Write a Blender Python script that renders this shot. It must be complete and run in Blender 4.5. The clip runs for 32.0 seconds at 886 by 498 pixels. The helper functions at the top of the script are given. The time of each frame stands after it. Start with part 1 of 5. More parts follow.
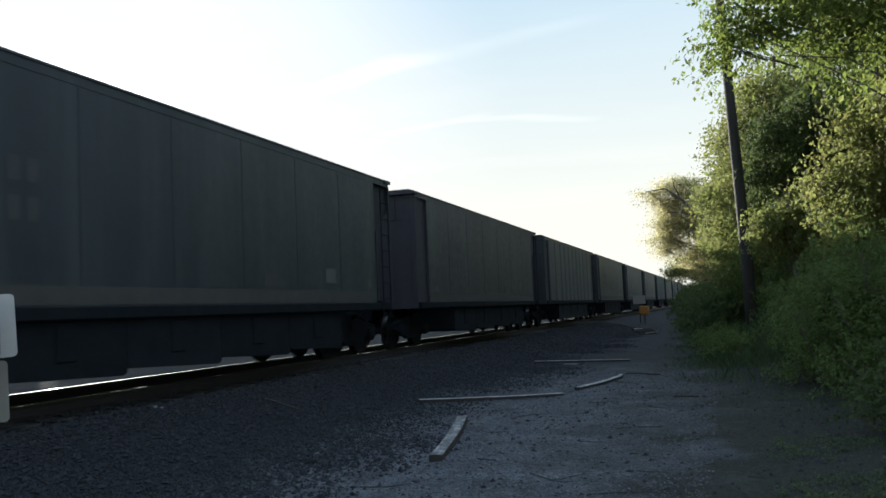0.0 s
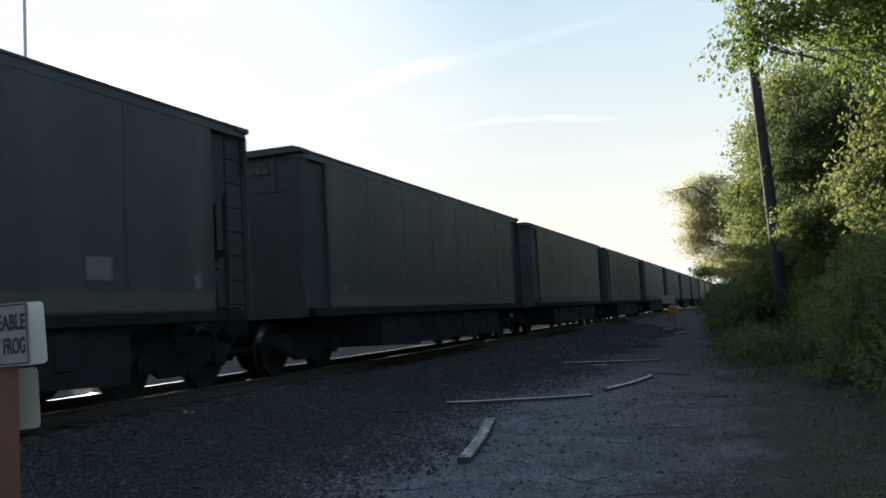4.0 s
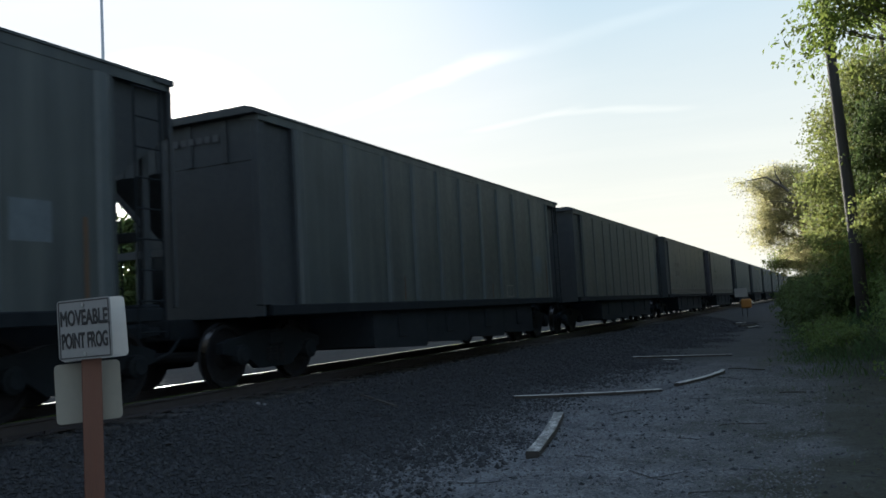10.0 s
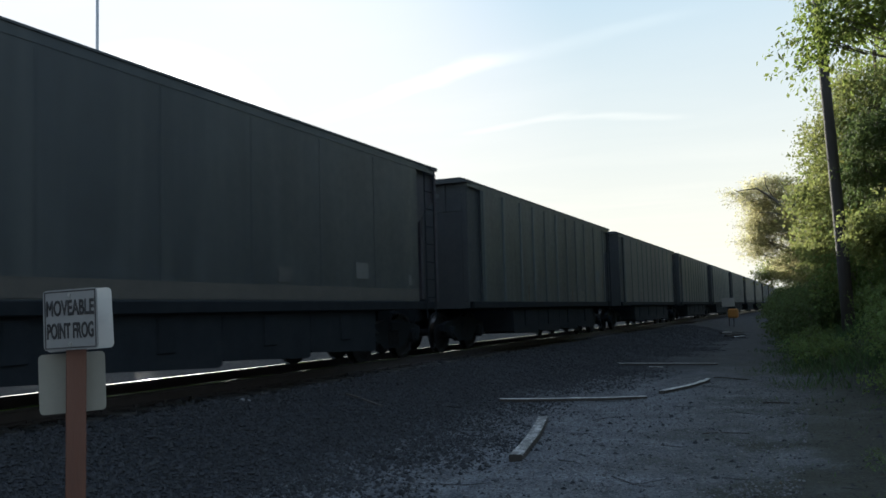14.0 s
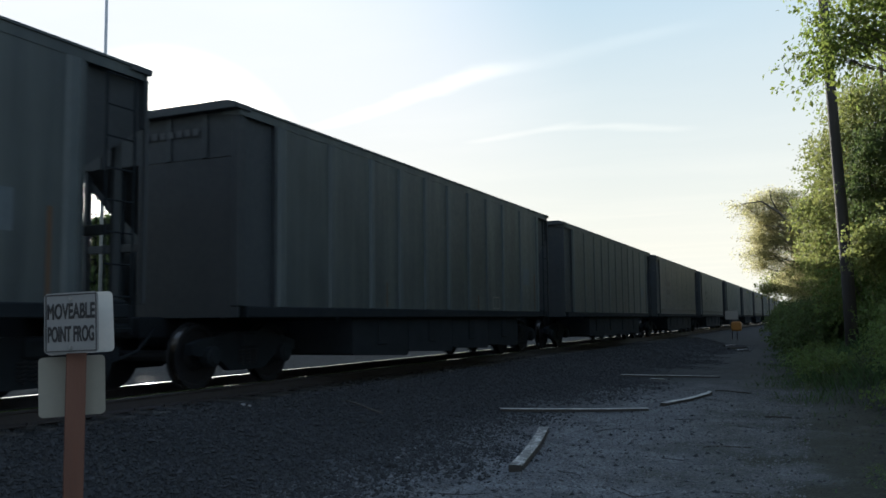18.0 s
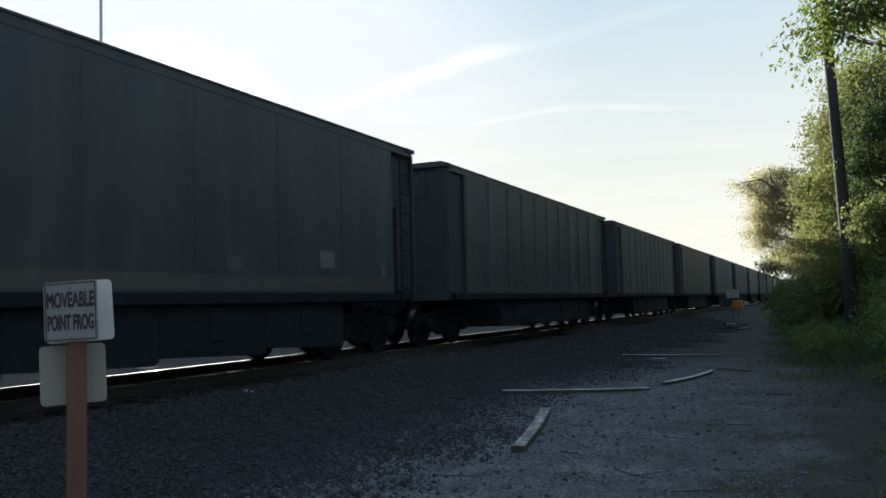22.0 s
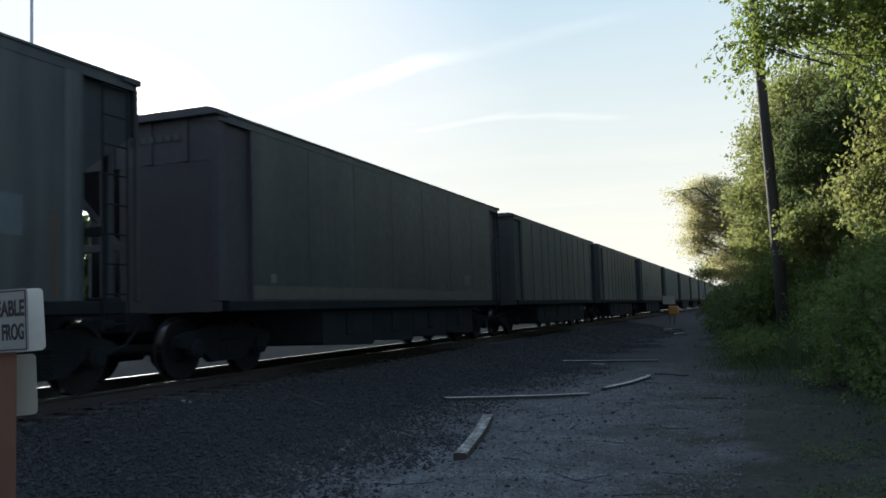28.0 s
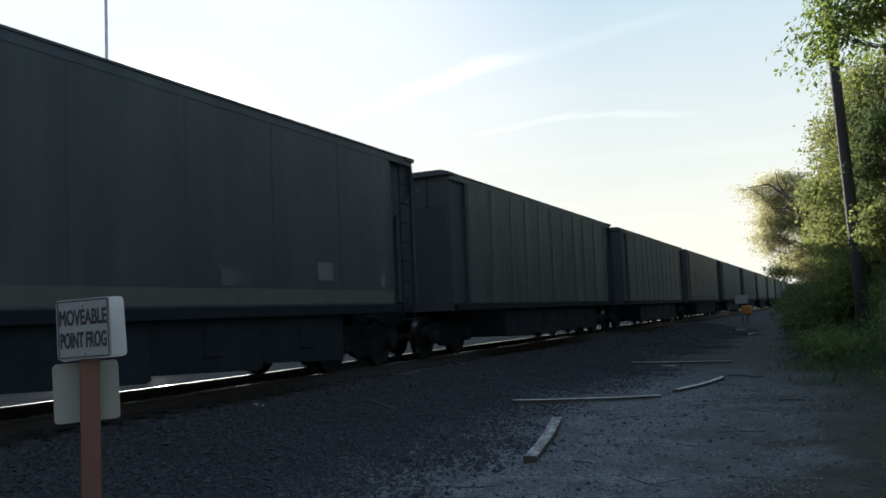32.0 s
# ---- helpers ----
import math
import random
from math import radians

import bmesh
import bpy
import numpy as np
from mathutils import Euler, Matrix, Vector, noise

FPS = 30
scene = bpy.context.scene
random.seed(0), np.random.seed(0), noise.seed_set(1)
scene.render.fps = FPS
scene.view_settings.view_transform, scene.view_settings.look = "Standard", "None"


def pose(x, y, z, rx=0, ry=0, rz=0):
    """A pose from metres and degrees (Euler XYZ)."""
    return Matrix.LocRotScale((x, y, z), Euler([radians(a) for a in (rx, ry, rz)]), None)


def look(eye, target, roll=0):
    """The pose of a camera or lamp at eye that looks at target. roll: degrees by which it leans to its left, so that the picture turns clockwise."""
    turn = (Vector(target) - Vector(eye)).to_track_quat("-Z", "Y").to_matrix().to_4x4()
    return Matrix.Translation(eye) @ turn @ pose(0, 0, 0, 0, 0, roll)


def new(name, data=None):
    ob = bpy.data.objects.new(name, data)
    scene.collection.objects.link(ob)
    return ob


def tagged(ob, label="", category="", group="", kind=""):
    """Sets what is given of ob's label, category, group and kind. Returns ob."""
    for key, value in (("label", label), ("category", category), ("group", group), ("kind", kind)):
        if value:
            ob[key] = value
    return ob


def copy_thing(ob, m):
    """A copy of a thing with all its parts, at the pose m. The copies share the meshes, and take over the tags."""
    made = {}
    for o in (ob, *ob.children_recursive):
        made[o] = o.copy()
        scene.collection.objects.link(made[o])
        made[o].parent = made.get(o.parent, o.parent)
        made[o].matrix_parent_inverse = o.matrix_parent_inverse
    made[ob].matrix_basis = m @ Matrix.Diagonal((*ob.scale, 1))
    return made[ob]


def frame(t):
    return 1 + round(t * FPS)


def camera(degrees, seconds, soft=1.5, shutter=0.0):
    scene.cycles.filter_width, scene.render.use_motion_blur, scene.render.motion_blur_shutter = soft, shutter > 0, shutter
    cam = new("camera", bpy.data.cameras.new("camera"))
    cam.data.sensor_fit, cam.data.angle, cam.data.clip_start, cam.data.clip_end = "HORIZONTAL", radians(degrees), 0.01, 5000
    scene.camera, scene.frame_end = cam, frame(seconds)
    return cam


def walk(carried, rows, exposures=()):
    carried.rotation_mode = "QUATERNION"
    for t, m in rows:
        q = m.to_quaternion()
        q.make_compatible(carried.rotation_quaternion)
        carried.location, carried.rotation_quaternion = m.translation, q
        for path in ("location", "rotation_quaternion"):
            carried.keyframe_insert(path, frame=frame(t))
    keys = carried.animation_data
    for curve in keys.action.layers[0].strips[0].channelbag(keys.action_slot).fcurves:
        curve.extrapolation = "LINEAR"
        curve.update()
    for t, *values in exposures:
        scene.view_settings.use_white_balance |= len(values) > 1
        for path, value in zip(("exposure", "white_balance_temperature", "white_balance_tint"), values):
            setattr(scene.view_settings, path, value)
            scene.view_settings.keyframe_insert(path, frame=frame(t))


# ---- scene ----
cam = camera(55.3, 32.0, soft=1.6, shutter=0.12)
EXPO = 1.45
PATH = [
    (0.0, pose(-0.014, -0.003, 1.595, 94.16, 2.50, 18.32)),
    (0.5, pose(-0.016, -0.003, 1.586, 93.85, 1.89, 18.43)),
    (1.0, pose(-0.011, -0.008, 1.588, 93.04, 1.08, 18.20)),
    (1.5, pose(-0.008, -0.006, 1.590, 92.39, 0.90, 18.29)),
    (2.0, pose(-0.011, -0.007, 1.588, 92.54, 1.97, 18.75)),
    (2.5, pose(-0.011, 0.001, 1.589, 92.77, 2.32, 19.18)),
    (3.0, pose(-0.013, -0.001, 1.594, 93.48, 2.13, 19.76)),
    (3.5, pose(-0.007, 0.010, 1.592, 94.40, 3.30, 20.27)),
    (5.5, pose(0.006, -0.000, 1.593, 94.33, 2.60, 20.01)),
    (6.0, pose(-0.003, -0.009, 1.596, 94.29, 2.52, 20.88)),
    (6.5, pose(-0.002, -0.005, 1.595, 94.69, 2.63, 21.68)),
    (7.0, pose(-0.002, -0.013, 1.601, 94.84, 2.75, 23.15)),
    (7.5, pose(-0.011, 0.001, 1.601, 94.64, 3.00, 24.73)),
    (8.0, pose(-0.000, -0.013, 1.598, 94.22, 3.44, 25.92)),
    (8.5, pose(-0.002, -0.008, 1.599, 93.98, 3.19, 25.91)),
    (9.0, pose(-0.007, -0.018, 1.595, 93.98, 3.10, 24.98)),
    (9.5, pose(-0.005, 0.000, 1.594, 94.08, 3.17, 24.53)),
    (10.0, pose(-0.005, 0.000, 1.592, 94.26, 3.26, 24.69)),
    (10.5, pose(-0.005, -0.005, 1.591, 94.45, 2.30, 24.40)),
    (11.0, pose(-0.009, -0.007, 1.593, 95.04, 1.60, 23.96)),
    (11.5, pose(-0.006, -0.009, 1.593, 95.44, 1.04, 23.61)),
    (12.0, pose(-0.009, -0.004, 1.588, 95.25, 0.97, 23.27)),
    (12.5, pose(-0.009, -0.004, 1.587, 94.93, 1.34, 23.49)),
    (13.0, pose(-0.005, -0.006, 1.591, 94.79, 1.29, 24.11)),
    (13.5, pose(-0.004, -0.005, 1.590, 94.64, 1.36, 24.19)),
    (14.0, pose(-0.000, -0.005, 1.591, 94.31, 1.61, 23.88)),
    (14.5, pose(-0.005, -0.001, 1.600, 94.58, 1.75, 23.81)),
    (16.5, pose(0.002, 0.004, 1.602, 94.95, 1.22, 24.28)),
    (17.0, pose(0.003, -0.003, 1.600, 94.58, 0.53, 24.31)),
    (17.5, pose(0.001, -0.005, 1.598, 94.73, 0.25, 24.14)),
    (18.0, pose(0.009, 0.001, 1.598, 94.85, 0.67, 24.07)),
    (18.5, pose(0.009, 0.002, 1.601, 94.57, 1.18, 23.94)),
    (19.0, pose(0.013, 0.005, 1.599, 93.90, 1.21, 24.01)),
    (19.5, pose(0.013, 0.010, 1.593, 93.08, 0.95, 23.83)),
    (20.0, pose(0.013, 0.007, 1.590, 92.86, 0.79, 23.43)),
    (20.5, pose(0.014, 0.017, 1.598, 93.21, 0.98, 23.44)),
    (21.0, pose(0.015, 0.014, 1.597, 93.52, 1.61, 23.73)),
    (21.5, pose(0.019, 0.015, 1.594, 93.61, 1.89, 24.14)),
    (22.0, pose(0.020, 0.007, 1.594, 93.73, 1.58, 24.17)),
    (22.5, pose(0.015, 0.007, 1.599, 93.57, 0.98, 24.04)),
    (23.0, pose(0.013, 0.005, 1.598, 93.31, -0.05, 23.75)),
    (23.5, pose(0.007, 0.004, 1.596, 93.21, -0.70, 23.60)),
    (24.0, pose(0.007, 0.006, 1.598, 93.27, -0.38, 24.10)),
    (24.5, pose(0.013, 0.004, 1.592, 93.65, -0.02, 24.25)),
    (26.5, pose(0.016, 0.003, 1.597, 93.62, 1.34, 23.85)),
    (27.0, pose(0.015, 0.005, 1.597, 93.56, 1.83, 23.03)),
    (27.5, pose(0.015, 0.005, 1.599, 93.77, 1.51, 20.94)),
    (28.0, pose(0.009, 0.012, 1.596, 94.10, 1.89, 20.22)),
    (28.5, pose(0.003, 0.012, 1.596, 93.98, 2.27, 20.23)),
    (29.0, pose(0.001, 0.005, 1.596, 94.07, 2.25, 20.47)),
    (29.5, pose(0.001, 0.001, 1.593, 94.29, 1.91, 21.24)),
    (30.0, pose(0.005, -0.003, 1.592, 94.34, 1.83, 22.22)),
    (30.5, pose(-0.001, 0.006, 1.598, 94.34, 1.77, 22.62)),
    (31.0, pose(0.002, -0.001, 1.597, 94.43, 1.75, 22.68)),
    (31.5, pose(-0.001, -0.002, 1.599, 94.46, 2.06, 23.54)),
    (32.0, pose(0.000, 0.002, 1.600, 94.44, 2.52, 24.69)),
]
walk(cam, PATH, exposures=[(t, EXPO + up, 5420.0, 8.0) for t, up in ((0.0, 0.06), (1.0, -0.02), (3.0, 0.05), (6.0, 0.0), (13.0, 0.02), (20.0, -0.05), (24.0, -0.03), (30.0, 0.0), (32.0, 0.0))])

# ---- world and sun ----
SUN_YAW, SUN_EL = 42.3, 7.8          # degrees left of the track, and up
ya, el = radians(SUN_YAW), radians(SUN_EL)
SUN_DIR = Vector((-math.sin(ya) * math.cos(el), math.cos(ya) * math.cos(el), math.sin(el)))


def make_world():
    w = bpy.data.worlds.new("sky")
    scene.world = w
    w.use_nodes = True
    nt = w.node_tree
    nt.nodes.clear()
    N, Lk = nt.nodes.new, nt.links.new

    def math_node(op, a=None, b=None, clamp=False):
        n = N("ShaderNodeMath")
        n.operation, n.use_clamp = op, clamp
        for i, v in enumerate((a, b)):
            if v is None:
                continue
            if isinstance(v, (int, float)):
                n.inputs[i].default_value = v
            else:
                Lk(v, n.inputs[i])
        return n.outputs[0]

    out, bg = N("ShaderNodeOutputWorld"), N("ShaderNodeBackground")
    sky = N("ShaderNodeTexSky")
    sky.sky_type, sky.sun_disc = "NISHITA", False
    sky.sun_elevation, sky.sun_rotation = radians(SUN_EL), radians(360 - SUN_YAW)
    sky.air_density, sky.dust_density, sky.ozone_density = 1.0, 0.7, 2.0
    tc, sep = N("ShaderNodeTexCoord"), N("ShaderNodeSeparateXYZ")
    Lk(tc.outputs["Generated"], sep.inputs[0])
    up = math_node("MAXIMUM", sep.outputs[2], 0.03)
    px, py = math_node("DIVIDE", sep.outputs[0], up), math_node("DIVIDE", sep.outputs[1], up)
    com = N("ShaderNodeCombineXYZ")
    Lk(px, com.inputs[0]), Lk(py, com.inputs[1])
    # thin drawn-out ice cloud: long streaks over a soft veil
    veil = None
    for rot, sc, stretch, lo, hi, amount, seed in STREAKS:
        mp, nz, rp = N("ShaderNodeMapping"), N("ShaderNodeTexNoise"), N("ShaderNodeMapRange")
        mp.inputs["Rotation"].default_value = (0, 0, radians(rot))
        mp.inputs["Scale"].default_value = (sc, sc * stretch, 1)
        mp.inputs["Location"].default_value = (seed, seed * 0.7, 0)
        nz.inputs["Scale"].default_value, nz.inputs["Detail"].default_value = 1.0, 6.0
        nz.inputs["Roughness"].default_value, nz.inputs["Distortion"].default_value = 0.55, 0.4
        rp.interpolation_type = "SMOOTHSTEP"
        rp.inputs["From Min"].default_value, rp.inputs["From Max"].default_value = lo, hi
        rp.inputs["To Max"].default_value = amount
        Lk(com.outputs[0], mp.inputs[0]), Lk(mp.outputs[0], nz.inputs["Vector"]), Lk(nz.outputs["Fac"], rp.inputs[0])
        veil = rp.outputs[0] if veil is None else math_node("ADD", veil, rp.outputs[0], True)
    # named streaks: a line in the cloud plane, its half width and ends
    for ax, ay, bx, by, half, amount in CONTRAILS:
        ln = math.hypot(bx - ax, by - ay)
        ux, uy = (bx - ax) / ln, (by - ay) / ln
        dx, dy = math_node("SUBTRACT", px, ax), math_node("SUBTRACT", py, ay)
        along = math_node("ADD", math_node("MULTIPLY", dx, ux), math_node("MULTIPLY", dy, uy))
        off = math_node("ADD", math_node("MULTIPLY", dx, -uy), math_node("MULTIPLY", dy, ux))
        nz = N("ShaderNodeTexNoise")
        nz.inputs["Scale"].default_value, nz.inputs["Detail"].default_value = 1.3, 5.0
        Lk(com.outputs[0], nz.inputs["Vector"])
        wob = math_node("MULTIPLY", math_node("SUBTRACT", nz.outputs["Fac"], 0.5), half * 3.0)
        off = math_node("ABSOLUTE", math_node("ADD", off, wob))
        side, ends = N("ShaderNodeMapRange"), N("ShaderNodeMapRange")
        side.interpolation_type = ends.interpolation_type = "SMOOTHSTEP"
        side.inputs["From Min"].default_value, side.inputs["From Max"].default_value = half, 0.0
        Lk(off, side.inputs[0])
        mid = math_node("ABSOLUTE", math_node("SUBTRACT", along, ln / 2))
        ends.inputs["From Min"].default_value, ends.inputs["From Max"].default_value = ln / 2, ln / 4
        Lk(mid, ends.inputs[0])
        v = math_node("MULTIPLY", math_node("MULTIPLY", side.outputs[0], ends.outputs[0]), math_node("MULTIPLY", nz.outputs["Fac"], 2 * amount))
        veil = math_node("ADD", veil, v, True)
    pale = N("ShaderNodeHueSaturation")             # thin high haze takes the colour out of the clear sky
    pale.inputs["Saturation"].default_value = HAZE
    Lk(sky.outputs[0], pale.inputs["Color"])
    high = N("ShaderNodeMix")                        # even light of the thin high cloud that covers the whole sky
    high.data_type, high.blend_type = "RGBA", "ADD"
    high.inputs[0].default_value = 1.0
    high.inputs[7].default_value = VEIL
    Lk(pale.outputs[0], high.inputs[6])
    glow = N("ShaderNodeMix")                        # the bright haze round the sun is even
    glow.data_type, glow.blend_type = "RGBA", "DARKEN"
    glow.inputs[0].default_value = 1.0
    tone, rise = N("ShaderNodeMix"), N("ShaderNodeMapRange")
    tone.data_type = "RGBA"
    tone.inputs[6].default_value = GLOW[0]
    near, fade = N("ShaderNodeVectorMath"), N("ShaderNodeMapRange")      # white round the sun, clear blue away from it
    near.operation = "DOT_PRODUCT"
    near.inputs[1].default_value = SUN_DIR
    Lk(tc.outputs["Generated"], near.inputs[0]), Lk(near.outputs["Value"], fade.inputs[0])
    fade.interpolation_type = "SMOOTHSTEP"
    fade.inputs["From Min"].default_value, fade.inputs["From Max"].default_value = 0.865, 0.978
    upper = N("ShaderNodeMix")
    upper.data_type = "RGBA"
    upper.inputs[6].default_value, upper.inputs[7].default_value = GLOW[1:3]
    Lk(fade.outputs[0], upper.inputs[0]), Lk(upper.outputs[2], tone.inputs[7])
    ring, halo = N("ShaderNodeMapRange"), N("ShaderNodeMix")             # the dazzling ring close round the sun
    ring.interpolation_type, halo.data_type = "SMOOTHSTEP", "RGBA"
    ring.inputs["From Min"].default_value, ring.inputs["From Max"].default_value = 0.984, 0.999
    halo.inputs[7].default_value = GLOW[3]
    Lk(near.outputs["Value"], ring.inputs[0]), Lk(ring.outputs[0], halo.inputs[0]), Lk(tone.outputs[2], halo.inputs[6])
    rise.inputs["From Min"].default_value, rise.inputs["From Max"].default_value = 0.08, 0.36
    Lk(sep.outputs[2], rise.inputs[0]), Lk(rise.outputs[0], tone.inputs[0]), Lk(halo.outputs[2], glow.inputs[7])
    Lk(high.outputs[2], glow.inputs[6])
    gain = N("ShaderNodeMix")
    gain.data_type, gain.blend_type = "RGBA", "MULTIPLY"
    gain.inputs[0].default_value = 1.0
    gain.inputs[7].default_value = CLOUD
    Lk(glow.outputs[2], gain.inputs[6])
    cloud = N("ShaderNodeMix")
    cloud.data_type, cloud.blend_type = "RGBA", "MIX"
    Lk(veil, cloud.inputs[0]), Lk(glow.outputs[2], cloud.inputs[6]), Lk(gain.outputs[2], cloud.inputs[7])
    Lk(cloud.outputs[2], bg.inputs[0])
    bg.inputs[1].default_value = SKY
    Lk(bg.outputs[0], out.inputs[0])


SKY, HAZE = 0.120, 0.60
GLOW = ((3.42, 3.00, 2.26, 1), (2.08, 2.33, 2.28, 1), (3.26, 3.04, 2.80, 1), (16.8, 14.5, 11.2, 1))      # low over the land, high and clear, round the sun, close to it
VEIL = (0.67, 0.71, 0.75, 1)
CLOUD = (1.30, 1.22, 1.16, 1)
STREAKS = [(24, 0.5, 2.2, 0.40, 0.78, 0.16, 3.1)]
CONTRAILS = [(-2.5, 3.74, -0.92, 3.02, 0.11, 0.75), (-1.45, 3.22, -0.2, 2.91, 0.10, 0.22), (-1.85, 4.40, -1.0, 4.12, 0.10, 0.35), (-1.35, 4.16, -0.5, 4.62, 0.12, 0.35)]
make_world()
sun = new("sun", bpy.data.lights.new("sun", "SUN"))
sun.data.energy, sun.data.angle, sun.data.color = 5.0, radians(0.6), (1.0, 0.84, 0.60)
sun.matrix_world = look(SUN_DIR * 200 + Vector((0, 0, 20)), (0, 0, 20))


# ---- materials ----
def material(name, cols, scale=3.0, rough=(0.7, 0.9), metal=0.0, bump=0.3, bscale=40.0, stretch=(1, 1, 1),
             rand=0.0, coord="Object", fine=None, grime=None, island=False, translucent=0.0, spec=0.5, bdist=0.02):
    """Base colours run over noise at two sizes, with a fine bump; rand varies the tone from thing to thing."""
    m = bpy.data.materials.new(name)
    m.use_nodes = True
    nt = m.node_tree
    N, Lk = nt.nodes.new, nt.links.new
    b, out = nt.nodes["Principled BSDF"], nt.nodes["Material Output"]
    tc, mp = N("ShaderNodeTexCoord"), N("ShaderNodeMapping")
    mp.inputs["Scale"].default_value = stretch
    Lk(tc.outputs[coord], mp.inputs[0])
    vec = mp.outputs[0]

    def tex(s, detail=6.0, r=0.6):
        n = N("ShaderNodeTexNoise")
        n.inputs["Scale"].default_value, n.inputs["Detail"].default_value, n.inputs["Roughness"].default_value = s, detail, r
        Lk(vec, n.inputs["Vector"])
        return n.outputs["Fac"]

    big, small = tex(scale), tex(fine or scale * 9)
    mix = N("ShaderNodeMix")
    mix.data_type, mix.inputs[0].default_value = "FLOAT", 0.4
    Lk(big, mix.inputs[2]), Lk(small, mix.inputs[3])
    ramp = N("ShaderNodeValToRGB")
    e = ramp.color_ramp.elements
    while len(e) < len(cols):
        e.new(0.5)
    for i, c in enumerate(cols):
        e[i].position, e[i].color = 0.33 + 0.34 * i / max(1, len(cols) - 1), (*c, 1)
    Lk(mix.outputs[0], ramp.inputs[0])
    col = ramp.outputs[0]
    if grime:                                   # streaks that run down from the top, or splashes, in their own colour
        gm, gn, gr = N("ShaderNodeMapping"), N("ShaderNodeTexNoise"), N("ShaderNodeMapRange")
        gm.inputs["Scale"].default_value = grime[1]
        gn.inputs["Scale"].default_value, gn.inputs["Detail"].default_value = 1.0, 5.0
        gr.inputs["From Min"].default_value, gr.inputs["From Max"].default_value = 0.45, 0.72
        gr.inputs["To Max"].default_value = grime[2]
        Lk(tc.outputs[coord], gm.inputs[0]), Lk(gm.outputs[0], gn.inputs["Vector"]), Lk(gn.outputs["Fac"], gr.inputs[0])
        mx = N("ShaderNodeMix")
        mx.data_type = "RGBA"
        mx.inputs[7].default_value = (*grime[0], 1)
        Lk(gr.outputs[0], mx.inputs[0]), Lk(col, mx.inputs[6])
        col = mx.outputs[2]
    if rand or island:
        hs, mr = N("ShaderNodeHueSaturation"), N("ShaderNodeMapRange")
        src = N("ShaderNodeNewGeometry").outputs["Random Per Island"] if island else N("ShaderNodeObjectInfo").outputs["Random"]
        amt = rand or 0.3
        mr.inputs["To Min"].default_value, mr.inputs["To Max"].default_value = 1 - amt, 1 + amt
        Lk(src, mr.inputs[0]), Lk(mr.outputs[0], hs.inputs["Value"]), Lk(col, hs.inputs["Color"])
        if island:
            mh = N("ShaderNodeMapRange")
            mh.inputs["To Min"].default_value, mh.inputs["To Max"].default_value = 0.488, 0.515
            Lk(src, mh.inputs[0]), Lk(mh.outputs[0], hs.inputs["Hue"])
        col = hs.outputs[0]
    Lk(col, b.inputs["Base Color"])
    rr = N("ShaderNodeMapRange")
    rr.inputs["From Min"].default_value, rr.inputs["From Max"].default_value = 0.3, 0.7
    rr.inputs["To Min"].default_value, rr.inputs["To Max"].default_value = rough
    Lk(small, rr.inputs[0]), Lk(rr.outputs[0], b.inputs["Roughness"])
    b.inputs["Metallic"].default_value = metal
    b.inputs["Specular IOR Level"].default_value = spec
    if bump:
        bp = N("ShaderNodeBump")
        bp.inputs["Strength"].default_value, bp.inputs["Distance"].default_value = bump, bdist
        Lk(tex(bscale), bp.inputs["Height"]), Lk(bp.outputs[0], b.inputs["Normal"])
    if translucent:
        tr, ms = N("ShaderNodeBsdfTranslucent"), N("ShaderNodeMixShader")
        ms.inputs[0].default_value = translucent
        thru = N("ShaderNodeHueSaturation")           # light that passes through a leaf comes out brighter and yellower
        thru.inputs["Hue"].default_value, thru.inputs["Saturation"].default_value, thru.inputs["Value"].default_value = 0.497, 1.05, 1.9
        Lk(col, thru.inputs["Color"])
        Lk(thru.outputs[0], tr.inputs[0]), Lk(b.outputs[0], ms.inputs[1]), Lk(tr.outputs[0], ms.inputs[2]), Lk(ms.outputs[0], out.inputs[0])
    return m


